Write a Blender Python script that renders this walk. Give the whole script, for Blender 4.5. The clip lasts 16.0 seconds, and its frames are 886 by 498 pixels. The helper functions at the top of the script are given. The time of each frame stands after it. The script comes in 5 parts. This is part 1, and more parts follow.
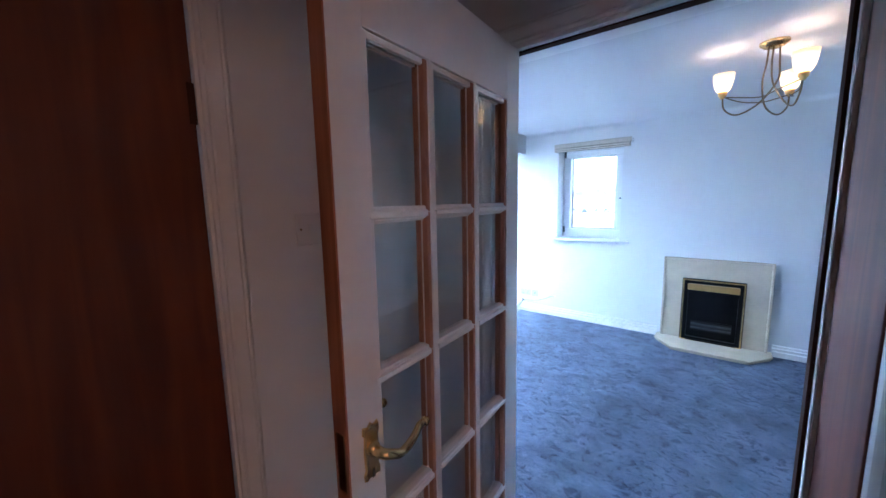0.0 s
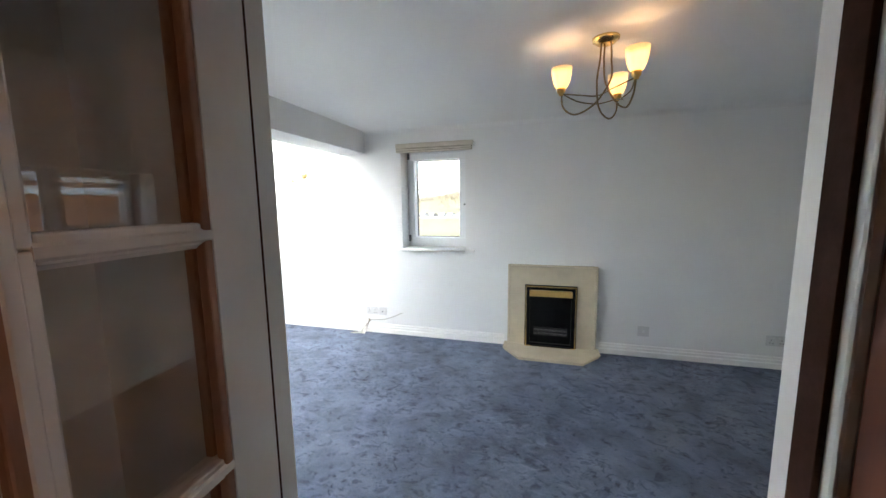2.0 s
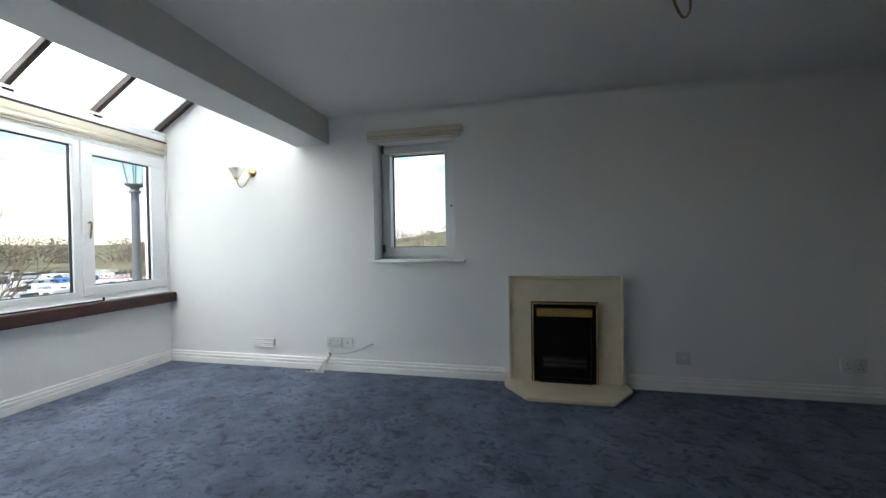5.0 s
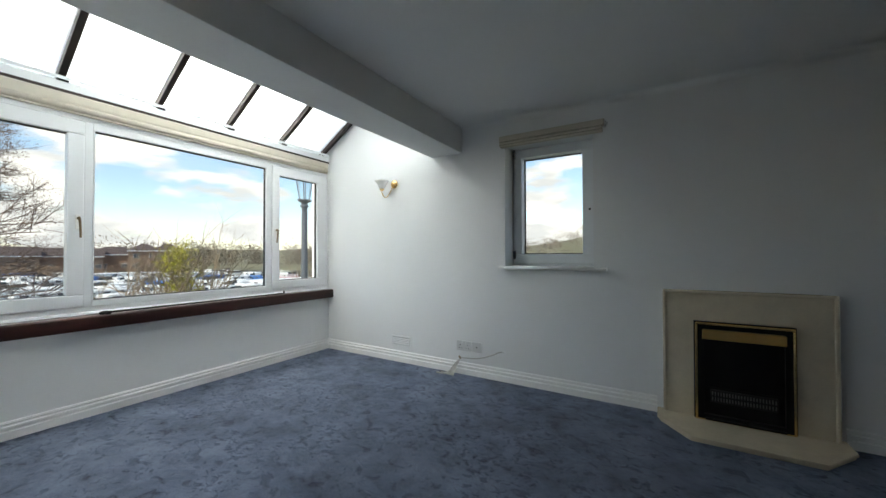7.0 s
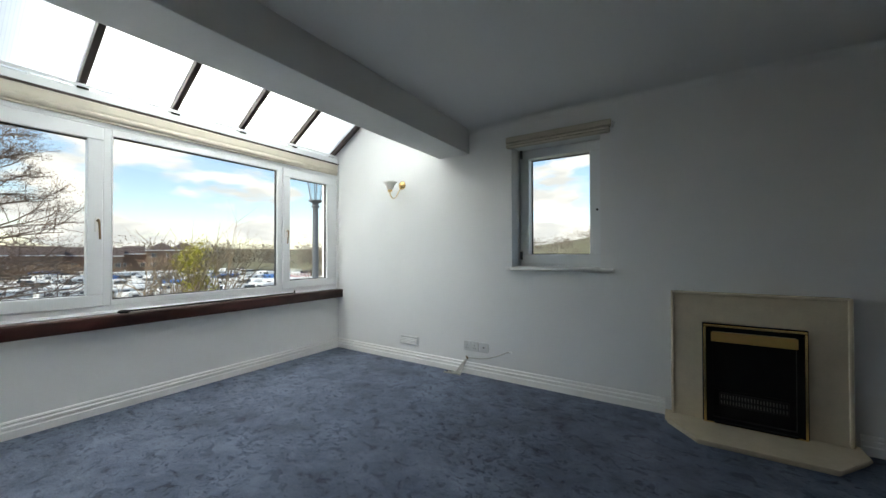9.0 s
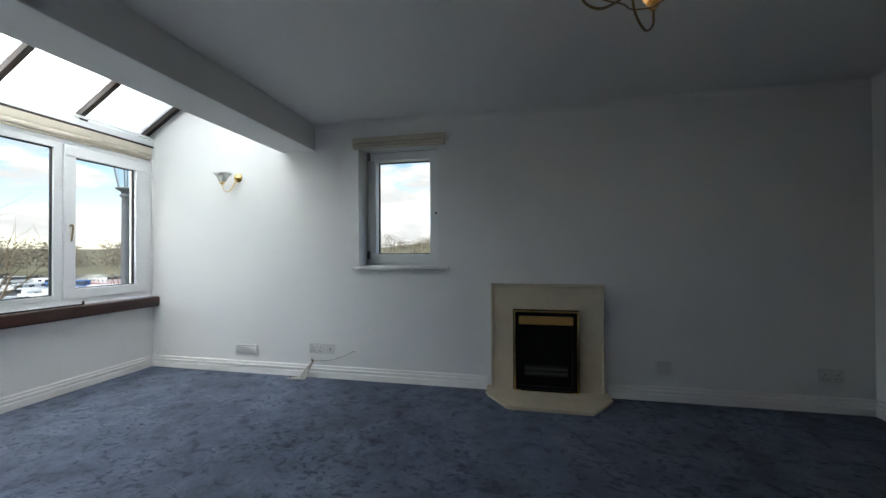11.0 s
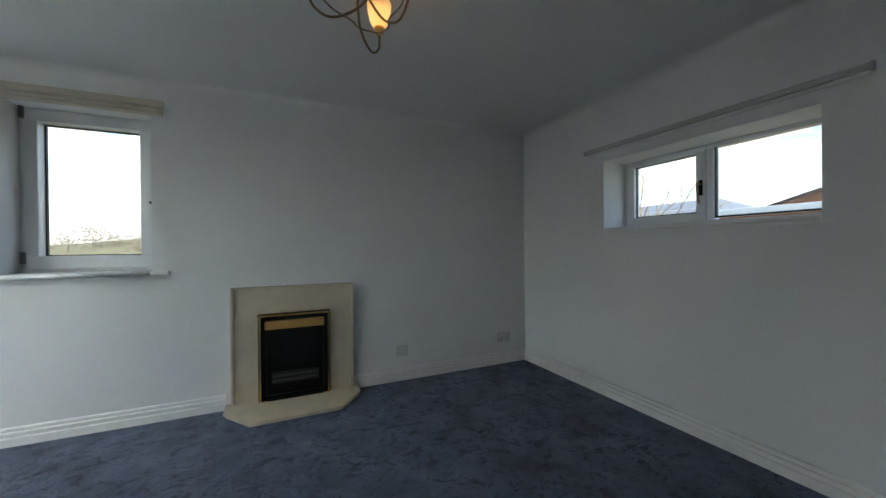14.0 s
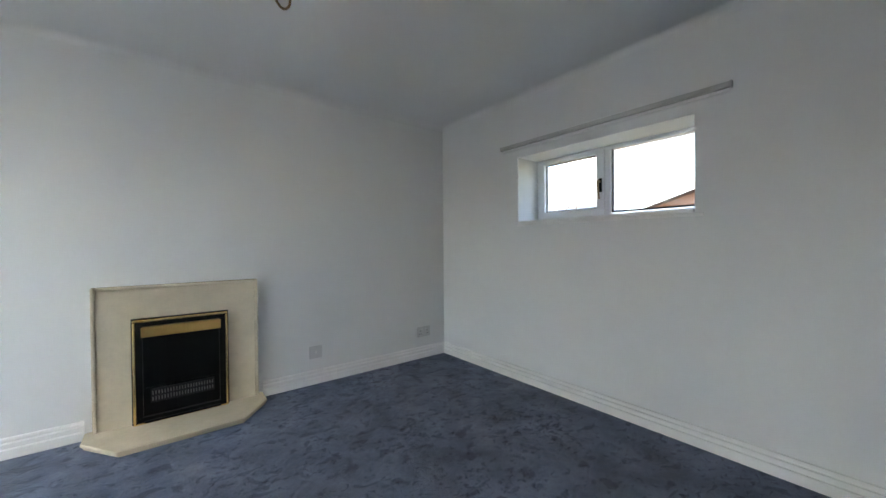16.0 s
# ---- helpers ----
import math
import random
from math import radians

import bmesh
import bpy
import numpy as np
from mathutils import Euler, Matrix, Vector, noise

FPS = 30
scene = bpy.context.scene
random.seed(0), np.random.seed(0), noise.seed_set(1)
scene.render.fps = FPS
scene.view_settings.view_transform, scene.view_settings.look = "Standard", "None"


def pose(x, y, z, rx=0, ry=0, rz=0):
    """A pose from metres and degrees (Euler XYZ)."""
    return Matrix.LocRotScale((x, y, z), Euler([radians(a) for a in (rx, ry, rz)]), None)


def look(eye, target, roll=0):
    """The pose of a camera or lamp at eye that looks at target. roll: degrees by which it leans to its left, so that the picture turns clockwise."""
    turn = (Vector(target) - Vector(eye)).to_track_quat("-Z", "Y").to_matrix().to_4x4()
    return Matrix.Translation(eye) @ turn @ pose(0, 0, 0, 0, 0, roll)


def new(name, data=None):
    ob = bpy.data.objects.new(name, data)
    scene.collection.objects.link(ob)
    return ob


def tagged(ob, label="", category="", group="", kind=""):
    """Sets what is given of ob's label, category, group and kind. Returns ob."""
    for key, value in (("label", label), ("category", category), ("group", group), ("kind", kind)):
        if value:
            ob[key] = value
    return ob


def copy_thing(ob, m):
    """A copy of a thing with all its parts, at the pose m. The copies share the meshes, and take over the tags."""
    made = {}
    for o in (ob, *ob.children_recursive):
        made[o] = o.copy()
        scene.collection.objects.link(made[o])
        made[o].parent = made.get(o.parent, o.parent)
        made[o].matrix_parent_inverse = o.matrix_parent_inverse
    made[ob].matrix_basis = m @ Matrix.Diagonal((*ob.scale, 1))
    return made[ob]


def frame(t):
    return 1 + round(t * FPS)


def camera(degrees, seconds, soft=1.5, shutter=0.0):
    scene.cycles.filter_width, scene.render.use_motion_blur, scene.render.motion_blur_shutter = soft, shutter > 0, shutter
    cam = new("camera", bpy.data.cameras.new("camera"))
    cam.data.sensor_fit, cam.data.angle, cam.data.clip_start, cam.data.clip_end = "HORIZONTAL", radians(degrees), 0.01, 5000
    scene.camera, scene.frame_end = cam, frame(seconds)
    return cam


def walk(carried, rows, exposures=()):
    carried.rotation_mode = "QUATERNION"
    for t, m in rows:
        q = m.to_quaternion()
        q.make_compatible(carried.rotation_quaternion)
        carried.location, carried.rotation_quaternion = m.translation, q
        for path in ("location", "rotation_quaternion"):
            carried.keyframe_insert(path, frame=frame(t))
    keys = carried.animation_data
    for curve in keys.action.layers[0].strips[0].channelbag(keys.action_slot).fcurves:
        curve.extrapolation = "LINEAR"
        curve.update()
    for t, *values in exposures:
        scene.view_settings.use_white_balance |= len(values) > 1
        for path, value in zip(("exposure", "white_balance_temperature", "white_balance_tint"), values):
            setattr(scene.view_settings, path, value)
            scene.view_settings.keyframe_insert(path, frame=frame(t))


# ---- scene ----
cam = camera(102.2, 16.0)
PATH = [
    (0, (0.054, -4.395, 1.496), (-1.18, -2.844, 1.23), -1.1),
    (0.5, (0.026, -4.197, 1.5), (-1.032, -2.52, 1.237), -0.9),
    (1, (-0.035, -4.053, 1.485), (-0.935, -2.286, 1.222), -0.6),
    (1.5, (-0.101, -3.864, 1.496), (-0.819, -2.016, 1.232), -0.7),
    (2, (-0.084, -3.723, 1.508), (-0.626, -1.815, 1.253), -0.8),
    (2.5, (-0.072, -3.583, 1.507), (-0.441, -1.635, 1.242), -0.9),
    (3, (-0.124, -3.405, 1.41), (-0.317, -1.43, 1.154), -0.7),
    (5.5, (-0.385, -2.982, 1.13), (-0.944, -1.062, 1.144), -0.7),
    (6, (-0.406, -2.976, 1.124), (-1.149, -1.119, 1.148), -0.4),
    (6.5, (-0.42, -2.972, 1.118), (-1.335, -1.194, 1.148), -0.2),
    (7, (-0.457, -2.978, 1.121), (-1.488, -1.264, 1.147), -0.1),
    (7.5, (-0.458, -2.975, 1.127), (-1.574, -1.315, 1.149), -0.1),
    (8, (-0.471, -2.994, 1.141), (-1.635, -1.368, 1.157), -0.2),
    (10.5, (-0.273, -2.957, 1.123), (-0.898, -1.057, 1.146), -0.2),
    (11, (-0.239, -2.989, 1.132), (-0.633, -1.028, 1.15), -0.3),
    (11.5, (-0.192, -2.967, 1.116), (-0.386, -0.976, 1.139), -0.2),
    (12, (-0.158, -2.98, 1.135), (-0.149, -0.98, 1.149), -0.3),
    (12.5, (-0.127, -2.981, 1.142), (0.076, -0.991, 1.146), -0.3),
    (13, (-0.111, -3.004, 1.139), (0.303, -1.047, 1.148), -0.3),
    (13.5, (-0.056, -3.018, 1.15), (0.552, -1.113, 1.147), -0.5),
    (14, (-0.109, -2.991, 1.154), (0.723, -1.173, 1.144), -0.5),
    (14.5, (-0.114, -2.995, 1.144), (0.868, -1.252, 1.135), -0.5),
    (15, (-0.136, -2.998, 1.141), (0.971, -1.332, 1.133), -0.6),
    (15.5, (-0.141, -2.975, 1.107), (1.04, -1.361, 1.095), -0.6),
    (16, (-0.099, -2.901, 1.104), (1.134, -1.327, 1.082), -0.5),
]
# seconds, stops, kelvin, tint
EXPOSURES = [
    (0.0, 3.37, 4950, 12), (0.5, 3.27, 6200, 8), (1.0, 3.02, 7000, 11), (1.5, 2.97, 7480, 12), (2.0, 2.8, 7480, 12), (2.5, 2.42, 7350, 10), (3.0, 1.34, 7100, 10),
    (5.5, 1.08, 7150, 10), (6.0, 0.93, 7150, 9), (8.0, 0.75, 7350, 8), (10.5, 0.80, 7180, 9), (11.5, 1.03, 7000, 10), (12.0, 1.56, 7020, 9), (12.5, 1.51, 7080, 8), (13.0, 1.55, 7180, 8), (13.5, 1.61, 7230, 8), (14.5, 1.51, 7180, 7), (15.0, 2.08, 7330, 9), (15.5, 2.48, 7400, 10), (16.0, 2.73, 7400, 11),
]
# The last two are added lamps: above the bay roof and off the hall
SKY, SUN, OPAL, BULB, LAMP, ROOF_FILL, HALL_FILL = 0.14, 3.0, 0.75, 2.2, 0.085, 108.0, 1.5

walk(cam, [(t, look(eye, target, roll)) for t, eye, target, roll in PATH], EXPOSURES)

# ---- world and light ----
SUN_EL, SUN_AZ = 50.0, 180.0
world = bpy.data.worlds.new("sky_world")
scene.world = world
world.use_nodes = True
wt = world.node_tree
wn, wl = wt.nodes, wt.links
back = wn["Background"]
sky = wn.new("ShaderNodeTexSky")
sky.sky_type, sky.sun_disc = "NISHITA", False
sky.sun_elevation, sky.sun_rotation = radians(SUN_EL), radians(SUN_AZ)
sky.air_density, sky.dust_density, sky.ozone_density = 1.0, 0.2, 2.5
tc = wn.new("ShaderNodeTexCoord")
mp = wn.new("ShaderNodeMapping")
mp.inputs["Scale"].default_value = (1.0, 1.0, 3.2)
mp.inputs["Location"].default_value = (0.35, 0.1, 0.0)
cn = wn.new("ShaderNodeTexNoise")
cn.inputs["Scale"].default_value, cn.inputs["Detail"].default_value, cn.inputs["Roughness"].default_value = 4.6, 9.0, 0.52
cr = wn.new("ShaderNodeValToRGB")
cr.color_ramp.elements[0].position, cr.color_ramp.elements[1].position = 0.515, 0.595
cloud = wn.new("ShaderNodeMixRGB")
# grey undersides and white tops
cs = wn.new("ShaderNodeTexNoise")
cs.inputs["Scale"].default_value, cs.inputs["Detail"].default_value = 7.5, 6.0
sr = wn.new("ShaderNodeValToRGB")
sr.color_ramp.elements[0].position, sr.color_ramp.elements[1].position = 0.38, 0.56
sr.color_ramp.elements[0].color, sr.color_ramp.elements[1].color = (3.9, 4.1, 4.45, 1), (5.4, 5.5, 5.65, 1)
wl.new(mp.outputs["Vector"], cs.inputs["Vector"])
wl.new(cs.outputs["Fac"], sr.inputs["Fac"])
wl.new(sr.outputs["Color"], cloud.inputs[2])
wl.new(tc.outputs["Generated"], mp.inputs["Vector"])
wl.new(mp.outputs["Vector"], cn.inputs["Vector"])
# heaped clouds crowd together low in the sky
low = wn.new("ShaderNodeMapRange")
low.inputs["From Min"].default_value, low.inputs["From Max"].default_value = 0.15, 0.33
low.inputs["To Min"].default_value, low.inputs["To Max"].default_value = 0.05, -0.09
heap = wn.new("ShaderNodeMath")
heap.operation = "ADD"
wl.new(cn.outputs["Fac"], heap.inputs[0])
wl.new(low.outputs["Result"], heap.inputs[1])
wl.new(heap.outputs[0], cr.inputs["Fac"])
# cloud cover closes towards the horizon
sep = wn.new("ShaderNodeSeparateXYZ")
hz = wn.new("ShaderNodeMapRange")
hz.inputs["From Min"].default_value, hz.inputs["From Max"].default_value = 0.0, 0.1
hz.inputs["To Min"].default_value, hz.inputs["To Max"].default_value = 0.42, 0.0
mx = wn.new("ShaderNodeMath")
mx.operation = "MAXIMUM"
wl.new(tc.outputs["Generated"], sep.inputs[0])
wl.new(sep.outputs["Z"], hz.inputs["Value"])
wl.new(sep.outputs["Z"], low.inputs["Value"])
wl.new(hz.outputs["Result"], mx.inputs[0])
wl.new(cr.outputs["Color"], mx.inputs[1])
wl.new(mx.outputs[0], cloud.inputs[0])
wl.new(sky.outputs["Color"], cloud.inputs[1])
wl.new(cloud.outputs["Color"], back.inputs["Color"])
back.inputs["Strength"].default_value = SKY

sun_data = bpy.data.lights.new("sun", "SUN")
sun_data.energy, sun_data.angle, sun_data.color = SUN, radians(0.6), (1.0, 0.95, 0.88)
sun = new("sun", sun_data)
sun.matrix_basis = look((0, -20 * math.cos(radians(SUN_EL)), 20 * math.sin(radians(SUN_EL))), (0, 0, 0))
# area lamp added above the opal bay roof to strengthen the sky's light
day = bpy.data.lights.new("added_roof_lamp", "AREA")
day.shape, day.size, day.size_y, day.energy, day.color = "RECTANGLE", 1.8, 2.8, ROOF_FILL, (1.0, 0.985, 0.96)
day_ob = new("added_roof_lamp", day)
day_ob.matrix_basis = look((-3.15 - 0.13, -1.45, 2.80 + 0.22), (-3.15 + 0.13, -1.45, 2.80 - 0.2))

# ---- materials ----
def material(name, color=(0.8, 0.8, 0.8), rough=0.5, metal=0.0, vary=0.06, scale=6.0, fine=80.0, bump=0.02, coat=0.0, spec=0.5, obj_random=0.0):
    """A surface with variation at two scales: broad stains and a fine grain that also gives relief."""
    m = bpy.data.materials.new(name)
    m.use_nodes = True
    n, l = m.node_tree.nodes, m.node_tree.links
    b = n["Principled BSDF"]
    b.inputs["Roughness"].default_value, b.inputs["Metallic"].default_value = rough, metal
    b.inputs["Coat Weight"].default_value = coat
    b.inputs["Specular IOR Level"].default_value = spec
    co = n.new("ShaderNodeTexCoord")
    big, small = n.new("ShaderNodeTexNoise"), n.new("ShaderNodeTexNoise")
    big.inputs["Scale"].default_value, big.inputs["Detail"].default_value = scale, 4
    small.inputs["Scale"].default_value, small.inputs["Detail"].default_value = fine, 3
    l.new(co.outputs["Object"], big.inputs["Vector"])
    l.new(co.outputs["Object"], small.inputs["Vector"])
    add = n.new("ShaderNodeMath")
    add.operation = "MULTIPLY_ADD"
    add.inputs[1].default_value = 0.4
    l.new(small.outputs["Fac"], add.inputs[0])
    l.new(big.outputs["Fac"], add.inputs[2])
    mr = n.new("ShaderNodeMapRange")
    mr.inputs["From Min"].default_value, mr.inputs["From Max"].default_value = 0.4, 1.0
    mr.inputs["To Min"].default_value, mr.inputs["To Max"].default_value = 1 - vary, 1 + vary
    l.new(add.outputs[0], mr.inputs["Value"])
    mix = n.new("ShaderNodeVectorMath")
    mix.operation = "SCALE"
    mix.inputs[0].default_value = color
    last = mr.outputs["Result"]
    if obj_random:
        oi = n.new("ShaderNodeObjectInfo")
        r2 = n.new("ShaderNodeMapRange")
        r2.inputs["To Min"].default_value, r2.inputs["To Max"].default_value = 1 - obj_random, 1 + obj_random
        l.new(oi.outputs["Random"], r2.inputs["Value"])
        mu = n.new("ShaderNodeMath")
        mu.operation = "MULTIPLY"
        l.new(last, mu.inputs[0])
        l.new(r2.outputs["Result"], mu.inputs[1])
        last = mu.outputs[0]
    l.new(last, mix.inputs["Scale"])
    l.new(mix.outputs["Vector"], b.inputs["Base Color"])
    if bump:
        bp = n.new("ShaderNodeBump")
        bp.inputs["Strength"].default_value, bp.inputs["Distance"].default_value = bump * 5, 0.004
        l.new(small.outputs["Fac"], bp.inputs["Height"])
        l.new(bp.outputs["Normal"], b.inputs["Normal"])
    return m


def wood(name, dark, light, rough=0.35, scale=3.0, stretch=(14, 14, 1), bump=0.05):
    """Stained timber or veneer: streaks drawn out along one axis and a fine pore grain."""
    m = bpy.data.materials.new(name)
    m.use_nodes = True
    n, l = m.node_tree.nodes, m.node_tree.links
    b = n["Principled BSDF"]
    b.inputs["Roughness"].default_value = rough
    co, mpn = n.new("ShaderNodeTexCoord"), n.new("ShaderNodeMapping")
    mpn.inputs["Scale"].default_value = stretch
    a, c = n.new("ShaderNodeTexNoise"), n.new("ShaderNodeTexNoise")
    a.inputs["Scale"].default_value, a.inputs["Detail"].default_value, a.inputs["Distortion"].default_value = scale, 6, 0.6
    c.inputs["Scale"].default_value, c.inputs["Detail"].default_value = 2.2, 2
    l.new(co.outputs["Object"], mpn.inputs["Vector"])
    l.new(mpn.outputs["Vector"], a.inputs["Vector"])
    l.new(co.outputs["Object"], c.inputs["Vector"])
    s = n.new("ShaderNodeMath")
    s.operation = "MULTIPLY_ADD"
    s.inputs[1].default_value = 0.6
    l.new(c.outputs["Fac"], s.inputs[0])
    l.new(a.outputs["Fac"], s.inputs[2])
    r = n.new("ShaderNodeValToRGB")
    r.color_ramp.elements[0].position, r.color_ramp.elements[1].position = 0.55, 1.05
    r.color_ramp.elements[0].color, r.color_ramp.elements[1].color = (*dark, 1), (*light, 1)
    l.new(s.outputs[0], r.inputs["Fac"])
    l.new(r.outputs["Color"], b.inputs["Base Color"])
    bp = n.new("ShaderNodeBump")
    bp.inputs["Strength"].default_value, bp.inputs["Distance"].default_value = bump, 0.003
    l.new(a.outputs["Fac"], bp.inputs["Height"])
    l.new(bp.outputs["Normal"], b.inputs["Normal"])
    return m


def carpet_material():
    """Cut-pile carpet: brushed shading in patches, trodden dents and a tufted grain."""
    m = bpy.data.materials.new("carpet_pile")
    m.use_nodes = True
    n, l = m.node_tree.nodes, m.node_tree.links
    b = n["Principled BSDF"]
    b.inputs["Roughness"].default_value = 0.95
    b.inputs["Specular IOR Level"].default_value = 0.1
    b.inputs["Sheen Weight"].default_value = 0.12
    b.inputs["Sheen Roughness"].default_value = 0.5
    co = n.new("ShaderNodeTexCoord")

    def noise_at(scale, detail, distortion=0.0, rough=0.5, stretch=None):
        x = n.new("ShaderNodeTexNoise")
        x.inputs["Scale"].default_value, x.inputs["Detail"].default_value = scale, detail
        x.inputs["Distortion"].default_value, x.inputs["Roughness"].default_value = distortion, rough
        if stretch:
            k = n.new("ShaderNodeMapping")
            k.inputs["Scale"].default_value, k.inputs["Rotation"].default_value = stretch, (0, 0, 0.5)
            l.new(co.outputs["Object"], k.inputs["Vector"])
            l.new(k.outputs["Vector"], x.inputs["Vector"])
        else:
            l.new(co.outputs["Object"], x.inputs["Vector"])
        return x
    broad, patch, tuft = noise_at(1.1, 4, 0.5, 0.6), noise_at(4.6, 6, 0.3, 0.66), noise_at(230, 2)
    dent = noise_at(9.5, 4, 0.6, 0.6, (1, 1.3, 1))
    fleck = noise_at(24, 3, 0.8, 0.6, (1, 1.4, 1))
    rp = n.new("ShaderNodeValToRGB")
    rp.color_ramp.elements[0].position, rp.color_ramp.elements[1].position = 0.36, 0.64
    rp.color_ramp.elements[0].color, rp.color_ramp.elements[1].color = (0.098, 0.122, 0.178, 1), (0.18, 0.222, 0.308, 1)
    rd = n.new("ShaderNodeValToRGB")
    rd.color_ramp.elements[0].position, rd.color_ramp.elements[1].position = 0.375, 0.435
    rd.color_ramp.elements[0].color, rd.color_ramp.elements[1].color = (0.46, 0.48, 0.54, 1), (1, 1, 1, 1)
    l.new(patch.outputs["Fac"], rp.inputs["Fac"])
    l.new(dent.outputs["Fac"], rd.inputs["Fac"])
    rf = n.new("ShaderNodeValToRGB")
    rf.color_ramp.elements[0].position, rf.color_ramp.elements[1].position = 0.36, 0.43
    rf.color_ramp.elements[0].color, rf.color_ramp.elements[1].color = (0.42, 0.44, 0.5, 1), (1, 1, 1, 1)
    # the flecks lie in drifts
    drift, rv, fm = noise_at(2.3, 3, 0.4, 0.6), n.new("ShaderNodeMapRange"), n.new("ShaderNodeMath")
    rv.inputs["From Min"].default_value, rv.inputs["From Max"].default_value = 0.38, 0.66
    rv.inputs["To Min"].default_value, rv.inputs["To Max"].default_value = 0.06, -0.05
    fm.operation = "ADD"
    l.new(drift.outputs["Fac"], rv.inputs["Value"])
    l.new(fleck.outputs["Fac"], fm.inputs[0])
    l.new(rv.outputs["Result"], fm.inputs[1])
    l.new(fm.outputs[0], rf.inputs["Fac"])
    m0 = n.new("ShaderNodeMixRGB")
    m0.blend_type, m0.inputs[0].default_value = "MULTIPLY", 0.9
    l.new(rp.outputs["Color"], m0.inputs[1])
    l.new(rf.outputs["Color"], m0.inputs[2])
    m1 = n.new("ShaderNodeMixRGB")
    m1.blend_type, m1.inputs[0].default_value = "MULTIPLY", 0.8
    l.new(m0.outputs["Color"], m1.inputs[1])
    l.new(rd.outputs["Color"], m1.inputs[2])
    mr = n.new("ShaderNodeMapRange")
    mr.inputs["From Min"].default_value, mr.inputs["From Max"].default_value = 0.3, 0.7
    mr.inputs["To Min"].default_value, mr.inputs["To Max"].default_value = 0.78, 1.2
    l.new(broad.outputs["Fac"], mr.inputs["Value"])
    mt = n.new("ShaderNodeMapRange")
    mt.inputs["From Min"].default_value, mt.inputs["From Max"].default_value = 0.3, 0.7
    mt.inputs["To Min"].default_value, mt.inputs["To Max"].default_value = 0.8, 1.2
    l.new(tuft.outputs["Fac"], mt.inputs["Value"])
    mu = n.new("ShaderNodeMath")
    mu.operation = "MULTIPLY"
    l.new(mr.outputs["Result"], mu.inputs[0])
    l.new(mt.outputs["Result"], mu.inputs[1])
    sc = n.new("ShaderNodeVectorMath")
    sc.operation = "SCALE"
    l.new(m1.outputs["Color"], sc.inputs[0])
    l.new(mu.outputs[0], sc.inputs["Scale"])
    l.new(sc.outputs["Vector"], b.inputs["Base Color"])
    hs = n.new("ShaderNodeMath")
    hs.operation = "MULTIPLY_ADD"
    hs.inputs[1].default_value = 3.5
    l.new(dent.outputs["Fac"], hs.inputs[0])
    l.new(tuft.outputs["Fac"], hs.inputs[2])
    bp = n.new("ShaderNodeBump")
    bp.inputs["Strength"].default_value, bp.inputs["Distance"].default_value = 0.9, 0.012
    l.new(hs.outputs[0], bp.inputs["Height"])
    l.new(bp.outputs["Normal"], b.inputs["Normal"])
    return m


def pane_material(name, tint=(0.97, 0.985, 0.98), gloss=0.045):
    """Clear window glass: sees through, with a reflection that grows at a slant."""
    m = bpy.data.materials.new(name)
    m.use_nodes = True
    n, l = m.node_tree.nodes, m.node_tree.links
    n.remove(n["Principled BSDF"])
    tr, gl, mx, lw, pw, ma = (n.new(k) for k in ("ShaderNodeBsdfTransparent", "ShaderNodeBsdfGlossy", "ShaderNodeMixShader", "ShaderNodeLayerWeight", "ShaderNodeMath", "ShaderNodeMath"))
    tr.inputs["Color"].default_value = (*tint, 1)
    gl.inputs["Roughness"].default_value = 0.01
    pw.operation, ma.operation = "POWER", "MULTIPLY_ADD"
    pw.inputs[1].default_value = 4.5
    ma.inputs[1].default_value, ma.inputs[2].default_value = 0.85, gloss
    l.new(lw.outputs["Facing"], pw.inputs[0])
    l.new(pw.outputs[0], ma.inputs[0])
    l.new(ma.outputs[0], mx.inputs["Fac"])
    l.new(tr.outputs["BSDF"], mx.inputs[1])
    l.new(gl.outputs["BSDF"], mx.inputs[2])
    l.new(mx.outputs["Shader"], n["Material Output"].inputs["Surface"])
    return m


